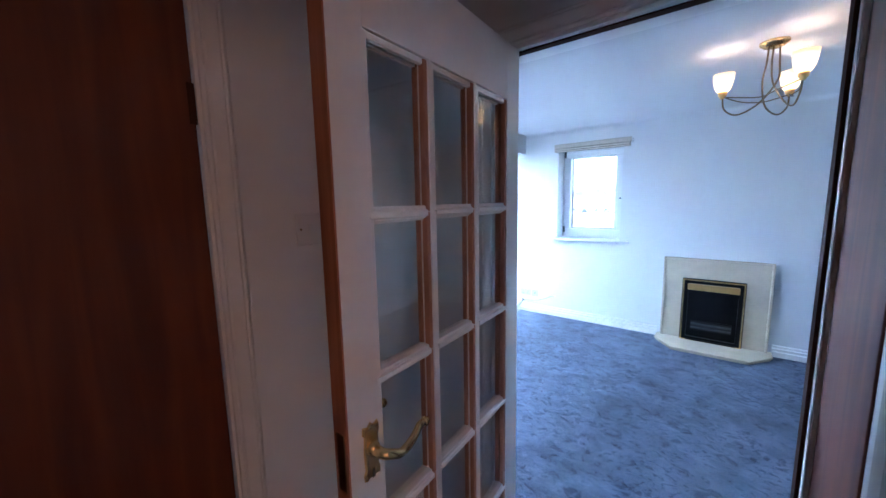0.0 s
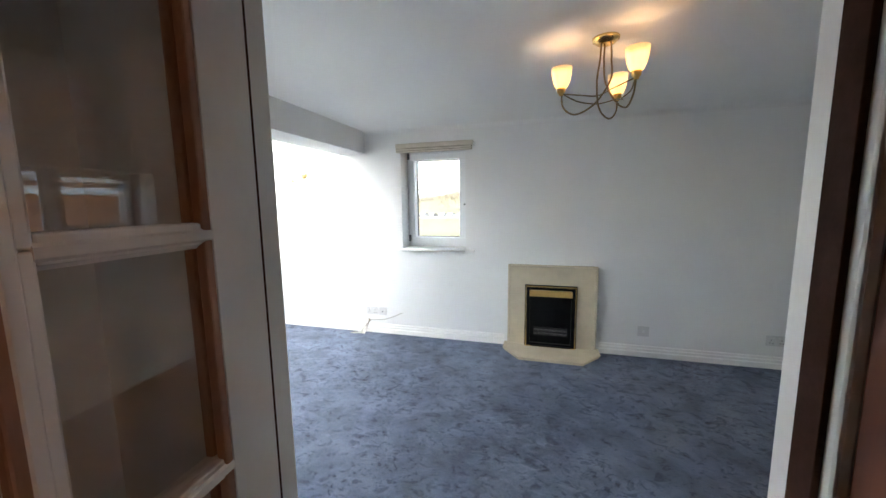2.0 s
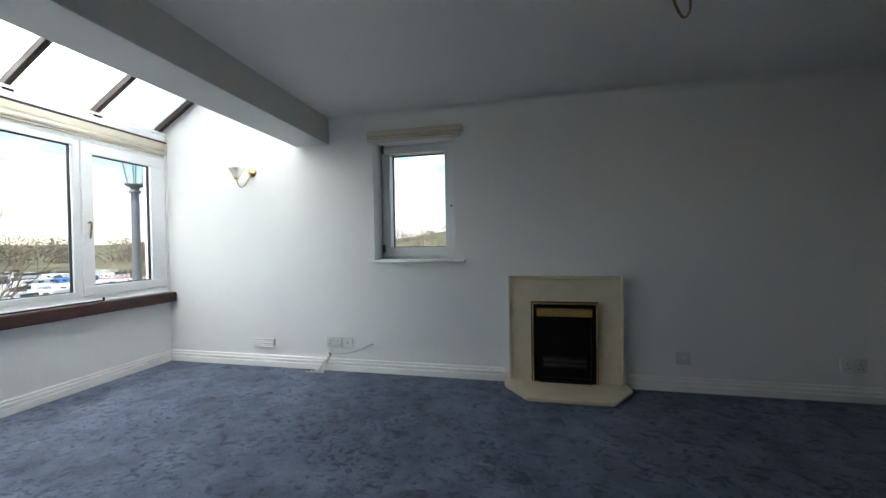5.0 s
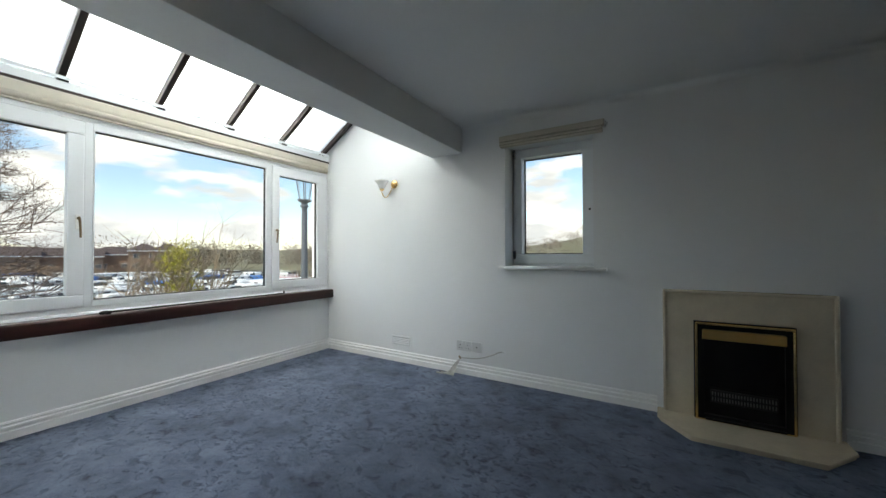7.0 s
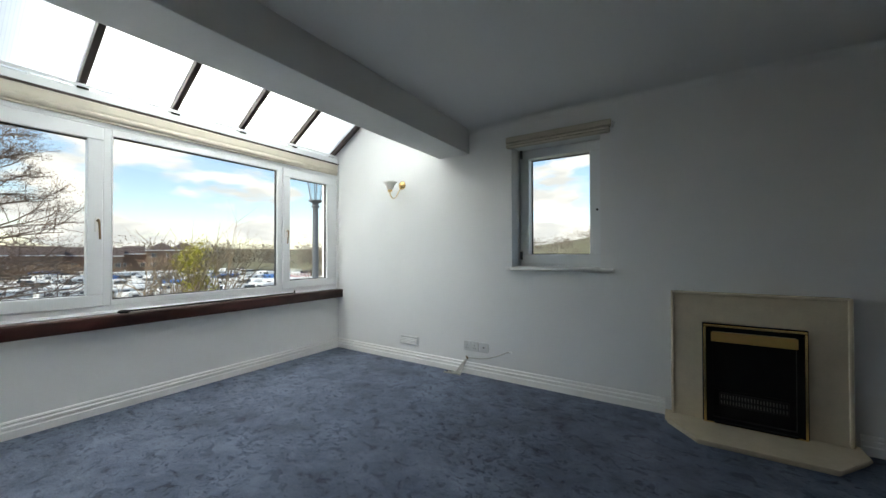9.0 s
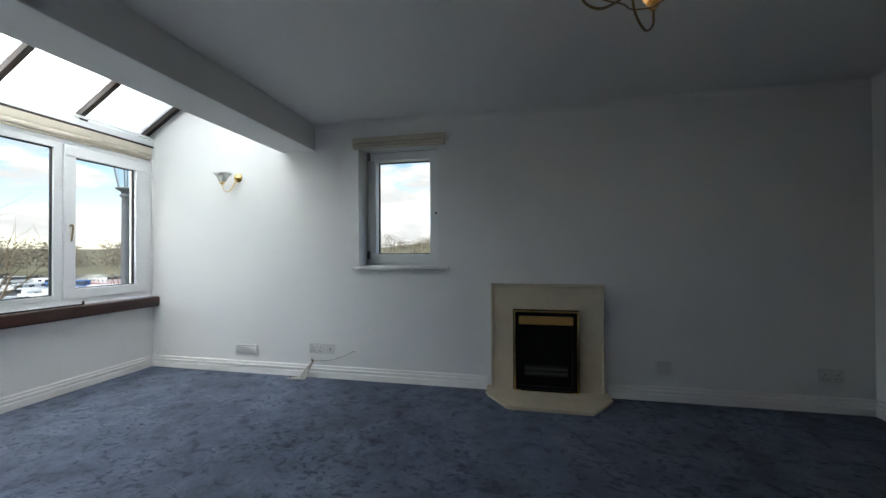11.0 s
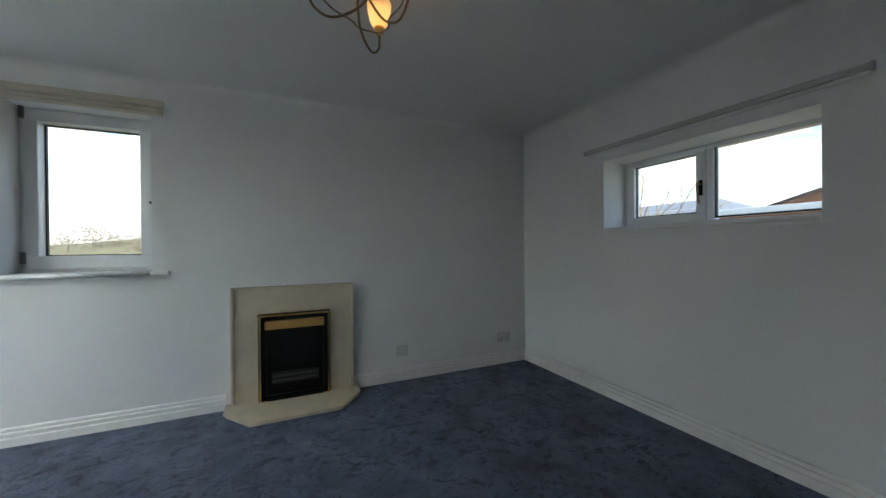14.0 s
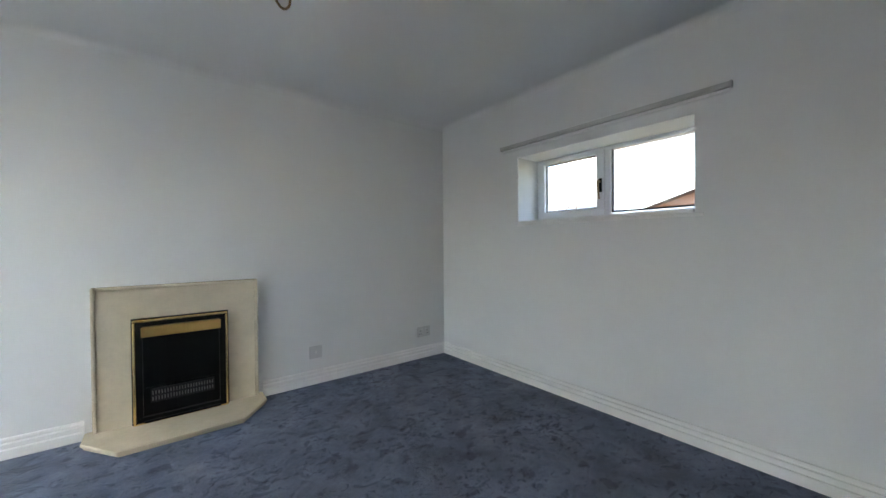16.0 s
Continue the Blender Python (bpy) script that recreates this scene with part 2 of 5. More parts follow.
def translucent_material(name, color, through_share=0.7, rough=0.4, flutes=0.0):
    """Milky sheet or shade glass that lets light through and scatters it; flutes: ribs a metre across y."""
    m = bpy.data.materials.new(name)
    m.use_nodes = True
    n, l = m.node_tree.nodes, m.node_tree.links
    b = n["Principled BSDF"]
    b.inputs["Base Color"].default_value, b.inputs["Roughness"].default_value = (*color, 1), rough
    ts, mx, tn = n.new("ShaderNodeBsdfTranslucent"), n.new("ShaderNodeMixShader"), n.new("ShaderNodeTexNoise")
    tn.inputs["Scale"].default_value = 9.0
    r = n.new("ShaderNodeMapRange")
    r.inputs["To Min"].default_value, r.inputs["To Max"].default_value = 0.93, 1.05
    l.new(tn.outputs["Fac"], r.inputs["Value"])
    last = r.outputs["Result"]
    if flutes:
        co, wv, rw, mu = (n.new(k) for k in ("ShaderNodeTexCoord", "ShaderNodeTexWave", "ShaderNodeMapRange", "ShaderNodeMath"))
        wv.bands_direction, wv.wave_profile, mu.operation = "Y", "SAW", "MULTIPLY"
        wv.inputs["Scale"].default_value = flutes / 3.18
        rw.inputs["From Min"].default_value, rw.inputs["From Max"].default_value = 0.0, 0.22
        rw.inputs["To Min"].default_value, rw.inputs["To Max"].default_value = 0.8, 1.0
        l.new(co.outputs["Object"], wv.inputs["Vector"])
        l.new(wv.outputs["Fac"], rw.inputs["Value"])
        l.new(rw.outputs["Result"], mu.inputs[0])
        l.new(last, mu.inputs[1])
        last = mu.outputs[0]
    sc = n.new("ShaderNodeVectorMath")
    sc.operation = "SCALE"
    sc.inputs[0].default_value = color
    l.new(last, sc.inputs["Scale"])
    l.new(sc.outputs["Vector"], ts.inputs["Color"])
    mx.inputs["Fac"].default_value = through_share
    l.new(b.outputs["BSDF"], mx.inputs[1])
    l.new(ts.outputs["BSDF"], mx.inputs[2])
    l.new(mx.outputs["Shader"], n["Material Output"].inputs["Surface"])
    return m


def glow_material(name, color, strength):
    m = bpy.data.materials.new(name)
    m.use_nodes = True
    n, l = m.node_tree.nodes, m.node_tree.links
    n.remove(n["Principled BSDF"])
    e = n.new("ShaderNodeEmission")
    e.inputs["Color"].default_value, e.inputs["Strength"].default_value = (*color, 1), strength
    l.new(e.outputs["Emission"], n["Material Output"].inputs["Surface"])
    return m


def ground_material():
    return material("grass_and_earth", (0.155, 0.148, 0.085), 0.95, vary=0.45, scale=0.06, fine=1.5, bump=0.0)


M_WALL = material("white_wall_paint", (0.80, 0.80, 0.79), 0.7, vary=0.03, scale=1.3, fine=160, bump=0.03, spec=0.25)
M_CEIL = material("white_ceiling_paint", (0.78, 0.78, 0.77), 0.85, vary=0.03, scale=0.9, fine=120, bump=0.04, spec=0.15)
M_TRIM = material("white_gloss_paint", (0.86, 0.85, 0.83), 0.32, vary=0.04, scale=5, fine=60, bump=0.01)
M_UPVC = material("white_upvc", (0.82, 0.83, 0.84), 0.28, vary=0.02, scale=3, fine=40, bump=0.005)
M_GASKET = material("black_gasket", (0.015, 0.015, 0.017), 0.6, vary=0.1)
M_CARPET = carpet_material()
M_SILL = wood("dark_mahogany_stain", (0.02, 0.006, 0.006), (0.06, 0.02, 0.018), 0.28, 3.0, (12, 1, 12))
M_BAR = material("dark_brown_aluminium", (0.045, 0.03, 0.027), 0.35, 0.3, vary=0.12)
M_CREAM = material("cream_blind_fabric", (0.62, 0.56, 0.46), 0.8, vary=0.06, scale=12, fine=300, bump=0.06)
M_RAIL = material("grey_blind_fabric", (0.56, 0.56, 0.54), 0.8, vary=0.08, scale=8, fine=200, bump=0.03)
M_MARBLE = material("cream_marble", (0.66, 0.57, 0.43), 0.22, vary=0.09, scale=9, fine=70, bump=0.0, coat=0.15)
M_BRASS = material("polished_brass", (0.86, 0.6, 0.25), 0.26, 1.0, vary=0.08, scale=10, fine=90, bump=0.004)
M_BRASSB = material("brushed_brass", (0.72, 0.46, 0.17), 0.4, 1.0, vary=0.08, scale=10, fine=90, bump=0.01)
M_ANTIQUE = material("antique_brass", (0.25, 0.18, 0.1), 0.35, 1.0, vary=0.12, scale=20, fine=120, bump=0.004)
M_BLACK = material("black_enamel", (0.006, 0.006, 0.007), 0.5, vary=0.12, spec=0.14)
M_COAL = material("black_fire_mesh", (0.008, 0.008, 0.009), 0.7, vary=0.2, bump=0.1, scale=20)
M_GRILLE = material("dull_grille_metal", (0.16, 0.16, 0.165), 0.45, 0.8, vary=0.1)
M_PLASTIC = material("white_plastic", (0.74, 0.74, 0.73), 0.35, vary=0.02, bump=0.0)
M_CABLE = material("grubby_white_cable", (0.46, 0.44, 0.4), 0.45, vary=0.2, scale=30, bump=0.0)
M_VENTSLOT = material("grey_vent_slot", (0.3, 0.3, 0.3), 0.7)
M_SOCKET = material("grey_white_plastic", (0.64, 0.64, 0.63), 0.4, vary=0.03, bump=0.0)
M_SLOT = material("dark_slot", (0.03, 0.03, 0.03), 0.7)
M_PANE = pane_material("window_glass")
M_DOORGLASS = pane_material("door_glass", (0.95, 0.96, 0.95), 0.062)
M_OPAL = translucent_material("opal_roof_sheet", (0.84, 0.89, 0.93), OPAL, flutes=62.0)
M_SHADE = translucent_material("frosted_shade_glass", (0.95, 0.87, 0.7), 0.6, 0.3)
M_SHADEW = translucent_material("white_shade_glass", (0.93, 0.92, 0.89), 0.3, 0.25)
M_BULB = glow_material("lit_bulb", (1.0, 0.68, 0.36), BULB)
M_VENEER = wood("red_brown_veneer", (0.08, 0.0135, 0.0028), (0.175, 0.036, 0.0068), 0.6, 2.2, (9, 9, 0.7))
M_EDGE = wood("bare_pine_edge", (0.27, 0.1, 0.045), (0.42, 0.17, 0.08), 0.6, 3.0, (20, 20, 1))
# the pinkish tone puts the hall's warm bounce light into the bead colour
M_WARMBEAD = wood("warm_lit_bead", (0.34, 0.175, 0.11), (0.46, 0.26, 0.17), 0.5, 3.0, (20, 20, 1))
M_DARKBROWN = material("dark_brown_finish", (0.05, 0.019, 0.012), 0.7, vary=0.25, scale=20, spec=0.1)


# ---- mesh helpers ----
def mesh_of(name, bm, mat, smooth=False):
    me = bpy.data.meshes.new(name)
    bmesh.ops.recalc_face_normals(bm, faces=bm.faces)
    bm.to_mesh(me)
    bm.free()
    for p in me.polygons:
        p.use_smooth = smooth
    me.materials.append(mat)
    return me


def part(name, bm, mat, parent, label="", smooth=False):
    ob = new(name, mesh_of(name, bm, mat, smooth))
    ob.parent = parent
    ob.matrix_parent_inverse = world_of(parent).inverted()
    return tagged(ob, label)


def world_of(ob):
    """The pose of an object before the scene is evaluated."""
    own = ob.matrix_basis
    if ob.parent:
        return world_of(ob.parent) @ ob.matrix_parent_inverse @ own
    return own.copy()


def thing(name, at, label, category, group=""):
    ob = new(name)
    ob.empty_display_size = 0.1
    ob.location = at
    return tagged(ob, label, category, group)


def structure(name, bm, mat, label, category="", smooth=False):
    return tagged(new(name, mesh_of(name, bm, mat, smooth)), label, category or name.split("_")[0], kind="structure")


def add_box(bm, a, b, bevel=0.0, m=None, seg=2):
    vs = [bm.verts.new(((a, b)[i][0], (a, b)[j][1], (a, b)[k][2])) for i in (0, 1) for j in (0, 1) for k in (0, 1)]
    fs = [bm.faces.new([vs[q] for q in f]) for f in ((0, 1, 3, 2), (4, 6, 7, 5), (0, 4, 5, 1), (2, 3, 7, 6), (0, 2, 6, 4), (1, 5, 7, 3))]
    if bevel:
        es = list({e for f in fs for e in f.edges})
        got = bmesh.ops.bevel(bm, geom=es, offset=bevel, segments=seg, profile=0.5, affect="EDGES")
        vs = list({v for f in got["faces"] for v in f.verts} | {v for v in vs if v.is_valid})
    if m is not None:
        for v in vs:
            v.co = m @ v.co
    return bm


def box(a, b, bevel=0.0, m=None):
    return add_box(bmesh.new(), a, b, bevel, m)


def add_lathe(bm, profile, n=24, m=None):
    """A turned shape: rings of (radius, height) joined in order."""
    rings = []
    for r, z in profile:
        rings.append([bm.verts.new((max(r, 1e-4) * math.cos(2 * math.pi * i / n), max(r, 1e-4) * math.sin(2 * math.pi * i / n), z)) for i in range(n)])
    for p, q in zip(rings, rings[1:]):
        for i in range(n):
            bm.faces.new((p[i], p[(i + 1) % n], q[(i + 1) % n], q[i]))
    if m is not None:
        for ring in rings:
            for v in ring:
                v.co = m @ v.co
    return bm


def lathe(profile, n=24, m=None):
    return add_lathe(bmesh.new(), profile, n, m)


def add_tube(bm, pts, r, n=8, r_end=None):
    """A round bar along a line of points."""
    pts = [Vector(p) for p in pts]
    rings, side = [], None
    for i, p in enumerate(pts):
        d = (pts[min(i + 1, len(pts) - 1)] - pts[max(i - 1, 0)]).normalized()
        if side is None:
            side = d.orthogonal().normalized()
        side = (side - d * side.dot(d)).normalized()
        up = d.cross(side)
        k = i / max(len(pts) - 1, 1)
        rr = r if r_end is None else r + (r_end - r) * k
        rings.append([bm.verts.new(p + rr * (math.cos(2 * math.pi * j / n) * side + math.sin(2 * math.pi * j / n) * up)) for j in range(n)])
    for p, q in zip(rings, rings[1:]):
        for j in range(n):
            bm.faces.new((p[j], p[(j + 1) % n], q[(j + 1) % n], q[j]))
    bm.faces.new(rings[0][::-1])
    bm.faces.new(rings[-1])
    return bm


def tube(pts, r, n=8, r_end=None):
    return add_tube(bmesh.new(), pts, r, n, r_end)


def smooth_line(pts, steps=8):
    """Points along a soft curve through the given ones (Catmull-Rom)."""
    p = [Vector(q) for q in pts]
    p = [2 * p[0] - p[1]] + p + [2 * p[-1] - p[-2]]
    out_pts = []
    for i in range(1, len(p) - 2):
        for s in range(steps):
            t = s / steps
            out_pts.append(0.5 * (2 * p[i] + (p[i + 1] - p[i - 1]) * t + (2 * p[i - 1] - 5 * p[i] + 4 * p[i + 1] - p[i + 2]) * t * t + (3 * p[i] - p[i - 1] - 3 * p[i + 1] + p[i + 2]) * t ** 3))
    return out_pts + [p[-2]]


def extrude_profile(profile, start, end, across, up=(0, 0, 1)):
    """A straight moulding: a closed profile of (out, up) pairs run from start to end."""
    bm = bmesh.new()
    s, e, a, u = (Vector(v) for v in (start, end, across, up))
    one = [bm.verts.new(s + a * x + u * z) for x, z in profile]
    two = [bm.verts.new(e + a * x + u * z) for x, z in profile]
    n = len(profile)
    for i in range(n):
        bm.faces.new((one[i], one[(i + 1) % n], two[(i + 1) % n], two[i]))
    bm.faces.new(one[::-1])
    bm.faces.new(two)
    return bm


def wall_mesh(axis, v0, v1, u0, u1, z0, z1, openings):
    """A wall with thickness and openings cut through it. axis: the way it faces; openings: (u0, u1, z0, z1)."""
    bm = bmesh.new()
    us = sorted({u0, u1, *(o[0] for o in openings), *(o[1] for o in openings)})
    zs = sorted({z0, z1, *(max(o[2], z0) for o in openings), *(o[3] for o in openings)})
    nu, nz = len(us) - 1, len(zs) - 1

    def solid(i, k):
        if not (0 <= i < nu and 0 <= k < nz):
            return False
        cu, cz = (us[i] + us[i + 1]) / 2, (zs[k] + zs[k + 1]) / 2
        return not any(o[0] < cu < o[1] and o[2] < cz < o[3] for o in openings)

    def at(u, v, z):
        return (u, v, z) if axis == "y" else (v, u, z)

    def quad(*p):
        bm.faces.new([bm.verts.new(q) for q in p])
    for i in range(nu):
        for k in range(nz):
            if not solid(i, k):
                continue
            a, b, c, d = us[i], us[i + 1], zs[k], zs[k + 1]
            for v in (v0, v1):
                quad(at(a, v, c), at(b, v, c), at(b, v, d), at(a, v, d))
            for ok, u in ((solid(i - 1, k), a), (solid(i + 1, k), b)):
                if not ok:
                    quad(at(u, v0, c), at(u, v1, c), at(u, v1, d), at(u, v0, d))
            for ok, z in ((solid(i, k - 1), c), (solid(i, k + 1), d)):
                if not ok:
                    quad(at(a, v0, z), at(b, v0, z), at(b, v1, z), at(a, v1, z))
    bmesh.ops.remove_doubles(bm, verts=bm.verts, dist=1e-5)
    return bm


# ---- the room's shell ----
CEIL = 2.305
XW, XE, YS, YH = -3.85, 2.18, -3.14, -3.262
YB, XB = -2.96, -0.875
BEAM_X0, BEAM_X1, BEAM_Z = -2.368, -2.035, 2.068
NWIN = (-1.61, -0.885, 0.985, 2.075)
EWIN = (-2.215, -0.99, 1.272, 1.805)
DOOR = (-0.602, 0.258, 0.0, 2.0)
SLOPE = 0.614

structure("floor", box((-4.15, -6.2, -0.25), (2.5, 0.32, 0.0)), M_CARPET, "blue-grey cut-pile carpet with brushed and trodden patches", "carpet")
structure("wall_north", wall_mesh("y", 0.0, 0.32, -4.15, 2.5, 0.0, 3.45, [NWIN]), M_WALL, "white painted wall behind the fireplace", "wall")
structure("wall_east", wall_mesh("x", XE, 2.5, YS, 0.0, 0.0, 2.46, [EWIN]), M_WALL, "white painted wall with a high deep-set window", "wall")
structure("wall_south", wall_mesh("y", YH, YS, -4.15, 2.5, 0.0, 3.3, [DOOR]), M_WALL, "white painted wall with the doorway to the hall", "wall")
structure("wall_west", wall_mesh("x", -4.1, XW, YB, 0.0, 0.0, 2.2, [(-2.9, -0.012, 0.66, 2.3)]), M_WALL, "low white painted wall below the wide window", "wall")
structure("wall_south_west", box((-4.1, YS, 0.0), (XB, YB, 3.3), 0.003), M_WALL, "white painted wall that stands forward beside the doorway", "wall")
structure("ceiling", box((BEAM_X1, YS, CEIL), (XE, 0.0, CEIL + 0.14)), M_CEIL, "white painted plaster ceiling", "ceiling")
structure("beam", box((BEAM_X0, YB + 0.001, BEAM_Z), (BEAM_X1, -0.001, 3.42), 0.004), M_CEIL, "white boxed beam between the room and the glazed bay", "beam")


def cove(name, start, end, across):
    r = 0.05
    prof = [(-0.004, 0.004), (-0.004, -r)] + [(r - r * math.cos(radians(a)), -r + r * math.sin(radians(a))) for a in range(0, 91, 9)] + [(r, 0.004)]
    return structure(name, extrude_profile(prof, start, end, across), M_CEIL, "small curved white plaster cove", "trim")


cove("trim_north", (BEAM_X1, 0, CEIL), (XE, 0, CEIL), (0, -1, 0))
cove("trim_east", (XE, 0, CEIL), (XE, YS, CEIL), (-1, 0, 0))
cove("trim_south", (XB, YS, CEIL), (XE, YS, CEIL), (0, 1, 0))

SKIRT = [(-0.003, 0.0), (0.024, 0.0), (0.024, 0.046), (0.021, 0.05), (0.012, 0.052), (0.012, 0.061), (0.022, 0.065), (0.022, 0.078), (0.019, 0.081), (0.009, 0.083), (0.009, 0.091), (0.015, 0.095), (0.012, 0.106), (-0.003, 0.109)]


def skirting(name, start, end, across, label="white painted skirting board with moulded grooves"):
    return structure(name, extrude_profile(SKIRT, start, end, across), M_TRIM, label, "baseboard")


skirting("baseboard_north_west", (XW, 0, 0), (-0.47, 0, 0), (0, -1, 0))
skirting("baseboard_north_east", (0.465, 0, 0), (XE, 0, 0), (0, -1, 0))
skirting("baseboard_west", (XW, -0.02, 0), (XW, YB + 0.02, 0), (1, 0, 0))
skirting("baseboard_east", (XE, -0.02, 0), (XE, YS + 0.02, 0), (-1, 0, 0))
skirting("baseboard_south_west", (XW, YB, 0), (XB, YB, 0), (0, 1, 0))
skirting("baseboard_south_return", (XB, YB + 0.02, 0), (XB, YS, 0), (1, 0, 0))
skirting("baseboard_south_east", (0.315, YS, 0), (XE, YS, 0), (0, 1, 0))


# ---- windows ----
def ring(bm, axis, v0, v1, u0, u1, z0, z1, w, bevel=0.004):
    """Four mitred-looking bars round an opening; w: bar widths (left, right, bottom, top)."""
    l, r, b, t = w

    def at(u, v, z):
        return (u, v, z) if axis == "y" else (v, u, z)
    for a, c in (((u0, z0), (u1, z0 + b)), ((u0, z1 - t), (u1, z1)), ((u0, z0 + b), (u0 + l, z1 - t)), ((u1 - r, z0 + b), (u1, z1 - t))):
        p, q = at(a[0], v0, a[1]), at(c[0], v1, c[1])
        add_box(bm, tuple(map(min, p, q)), tuple(map(max, p, q)), bevel)
    return bm


def pane(name, parent, axis, v, u0, u1, z0, z1):
    def at(u, w, z):
        return (u, w, z) if axis == "y" else (w, u, z)
    p, q = at(u0, v - 0.002, z0), at(u1, v + 0.002, z1)
    ob = part(name, box(tuple(map(min, p, q)), tuple(map(max, p, q))), M_PANE, parent, "clear glass pane")
    g = bmesh.new()
    ring(g, axis, v - 0.012, v + 0.012, u0 - 0.004, u1 + 0.004, z0 - 0.004, z1 + 0.004, (0.011,) * 4, 0)
    part("gasket", g, M_GASKET, ob)
    return ob


def lever_handle(parent, m, mat=M_TRIM, flip=1):
    """A window lever on a slim plate, drawn facing +x, hanging down."""
    bm = box((0, -0.013, -0.05), (0.010, 0.013, 0.05), 0.004, m)
    h = part("handle", bm, mat, parent, "window handle with a slim plate")
    arm = tube([m @ Vector(p) for p in smooth_line([(0.01, 0, 0.025), (0.035, 0, 0.03), (0.043, 0.002 * flip, 0.0), (0.04, 0.006 * flip, -0.06), (0.036, 0.008 * flip, -0.105)], 5)], 0.008, 8, 0.006)
    part("lever", arm, M_ANTIQUE, h, "dark brass lever", True)
    return h


# wide west window
w1 = tagged(new("window_1"), "wide white plastic-framed window with opening side lights", "window", kind="structure")
w1.location = (-3.9, -1.45, 0.7)
WF0, WF1 = -3.935, -3.868
bm = bmesh.new()
ring(bm, "x", WF0, WF1, -2.9, -0.012, 0.705, 2.095, (0.07, 0.045, 0.05, 0.05))
add_box(bm, (WF0, -2.14, 0.755), (WF1, -2.095, 2.045), 0.004)
add_box(bm, (WF0, -0.787, 0.755), (WF1, -0.735, 2.045), 0.004)
part("window_frame", bm, M_UPVC, w1)
bm = bmesh.new()
ring(bm, "x", -3.92, WF1 + 0.004, -2.095, -0.787, 0.755, 2.045, (0.008, 0.008, 0.042, 0.05), 0.003)
part("glazing_bead", bm, M_UPVC, w1)
pane("pane", w1, "x", -3.895, -2.089, -0.794, 0.797, 1.994)
for s0, s1, hy, flip in ((-2.8, -2.142, -2.175, 1), (-0.733, -0.05, -0.7, -1)):
    bm = bmesh.new()
    ring(bm, "x", -3.915, WF1 + 0.016, s0, s1, 0.76, 2.04, (0.085, 0.085, 0.082, 0.095) if s0 < -2 else (0.08, 0.118, 0.08, 0.095), 0.006)
    sash = part("sash", bm, M_UPVC, w1, "white side-hung opening light")
    if s0 < -2:
        pane("pane", sash, "x", -3.89, -2.715, -2.209, 0.838, 1.944)
        add_box(b2 := bmesh.new(), (-3.915, -2.735, 0.76), (-3.86, -2.71, 2.04))
        part("hinge_stile", b2, M_UPVC, sash)
    else:
        pane("pane", sash, "x", -3.89, -0.653, -0.168, 0.84, 1.945)
    lever_handle(sash, pose(WF1 + 0.016, hy, 1.34), flip=flip)

# dark window board
bm = extrude_profile([(0, 0.606), (0.076, 0.606), (0.082, 0.614), (0.082, 0.69), (0.076, 0.7), (-0.03, 0.702), (-0.03, 0.67), (0, 0.67)], (XW, YB + 0.002, 0), (XW, -0.003, 0), (1, 0, 0))
structure("trim_window_board", bm, M_SILL, "dark mahogany-stained window board", "window sill")
bm = extrude_profile([(0.0, 0.0), (0.022, 0.0), (0.016, 0.012), (0.0, 0.016)], (-3.868, -2.89, 0.704), (-3.868, -0.014, 0.704), (1, 0, 0))
structure("trim_window_bead", bm, M_UPVC, "white sloping bead under the window frame", "trim")

rod = thing("blind_rod", (-3.81, -1.3, 0.7), "thin black rod lying along the dark window board", "blind rod")
part("rod", tube([(-3.815, -2.02, 0.709), (-3.82, -1.3, 0.709), (-3.822, -0.62, 0.709)], 0.006), M_BLACK, rod, "", True)
part("hook", tube(smooth_line([(-3.815, -2.0, 0.709), (-3.80, -2.05, 0.715), (-3.78, -2.07, 0.71), (-3.77, -2.02, 0.709)], 5), 0.009), M_BLACK, rod, "", True)
part("tip", lathe([(0, 0), (0.008, 0), (0.008, 0.03), (0, 0.032)], 10, pose(-3.822, -0.62, 0.705)), M_BLACK, rod)

# roller blind cassette above the wide window
cas = thing("roller_blind", (-3.86, -1.45, 2.1), "long cream roller blind rolled up above the wide window", "roller blind")
prof = [(0, 2.128), (0.03, 2.128), (0.042, 2.134), (0.046, 2.15), (0.046, 2.194), (0.04, 2.203), (0.0, 2.203)]
part("cassette", extrude_profile(prof, (-3.885, -2.9, 0), (-3.885, -0.006, 0), (1, 0, 0)), M_CREAM, cas)
part("rolled_fabric", tube([(-3.856, -2.88, 2.113), (-3.856, -0.03, 2.113)], 0.024, 14), M_CREAM, cas, "cream rolled fabric", True)
part("bottom_bar", box((-3.862, -2.88, 2.076), (-3.846, -0.03, 2.09), 0.003), M_CREAM, cas)
part("end_cap", box((-3.878, -0.022, 2.085), (-3.834, -0.006, 2.2), 0.004), M_PLASTIC, cas)

# sloping glazed roof of the bay
sl = tagged(new("window_2"), "sloping bay roof of opal sheets between dark brown glazing bars", "roof light", kind="structure")
sl.location = (-3.9, -1.45, 2.3)


def on_slope(x, off=0.0):
    """Height of the roof sheet's underside at x, and off metres square to it."""
    return 2.352 + (x + 3.9) * SLOPE + off


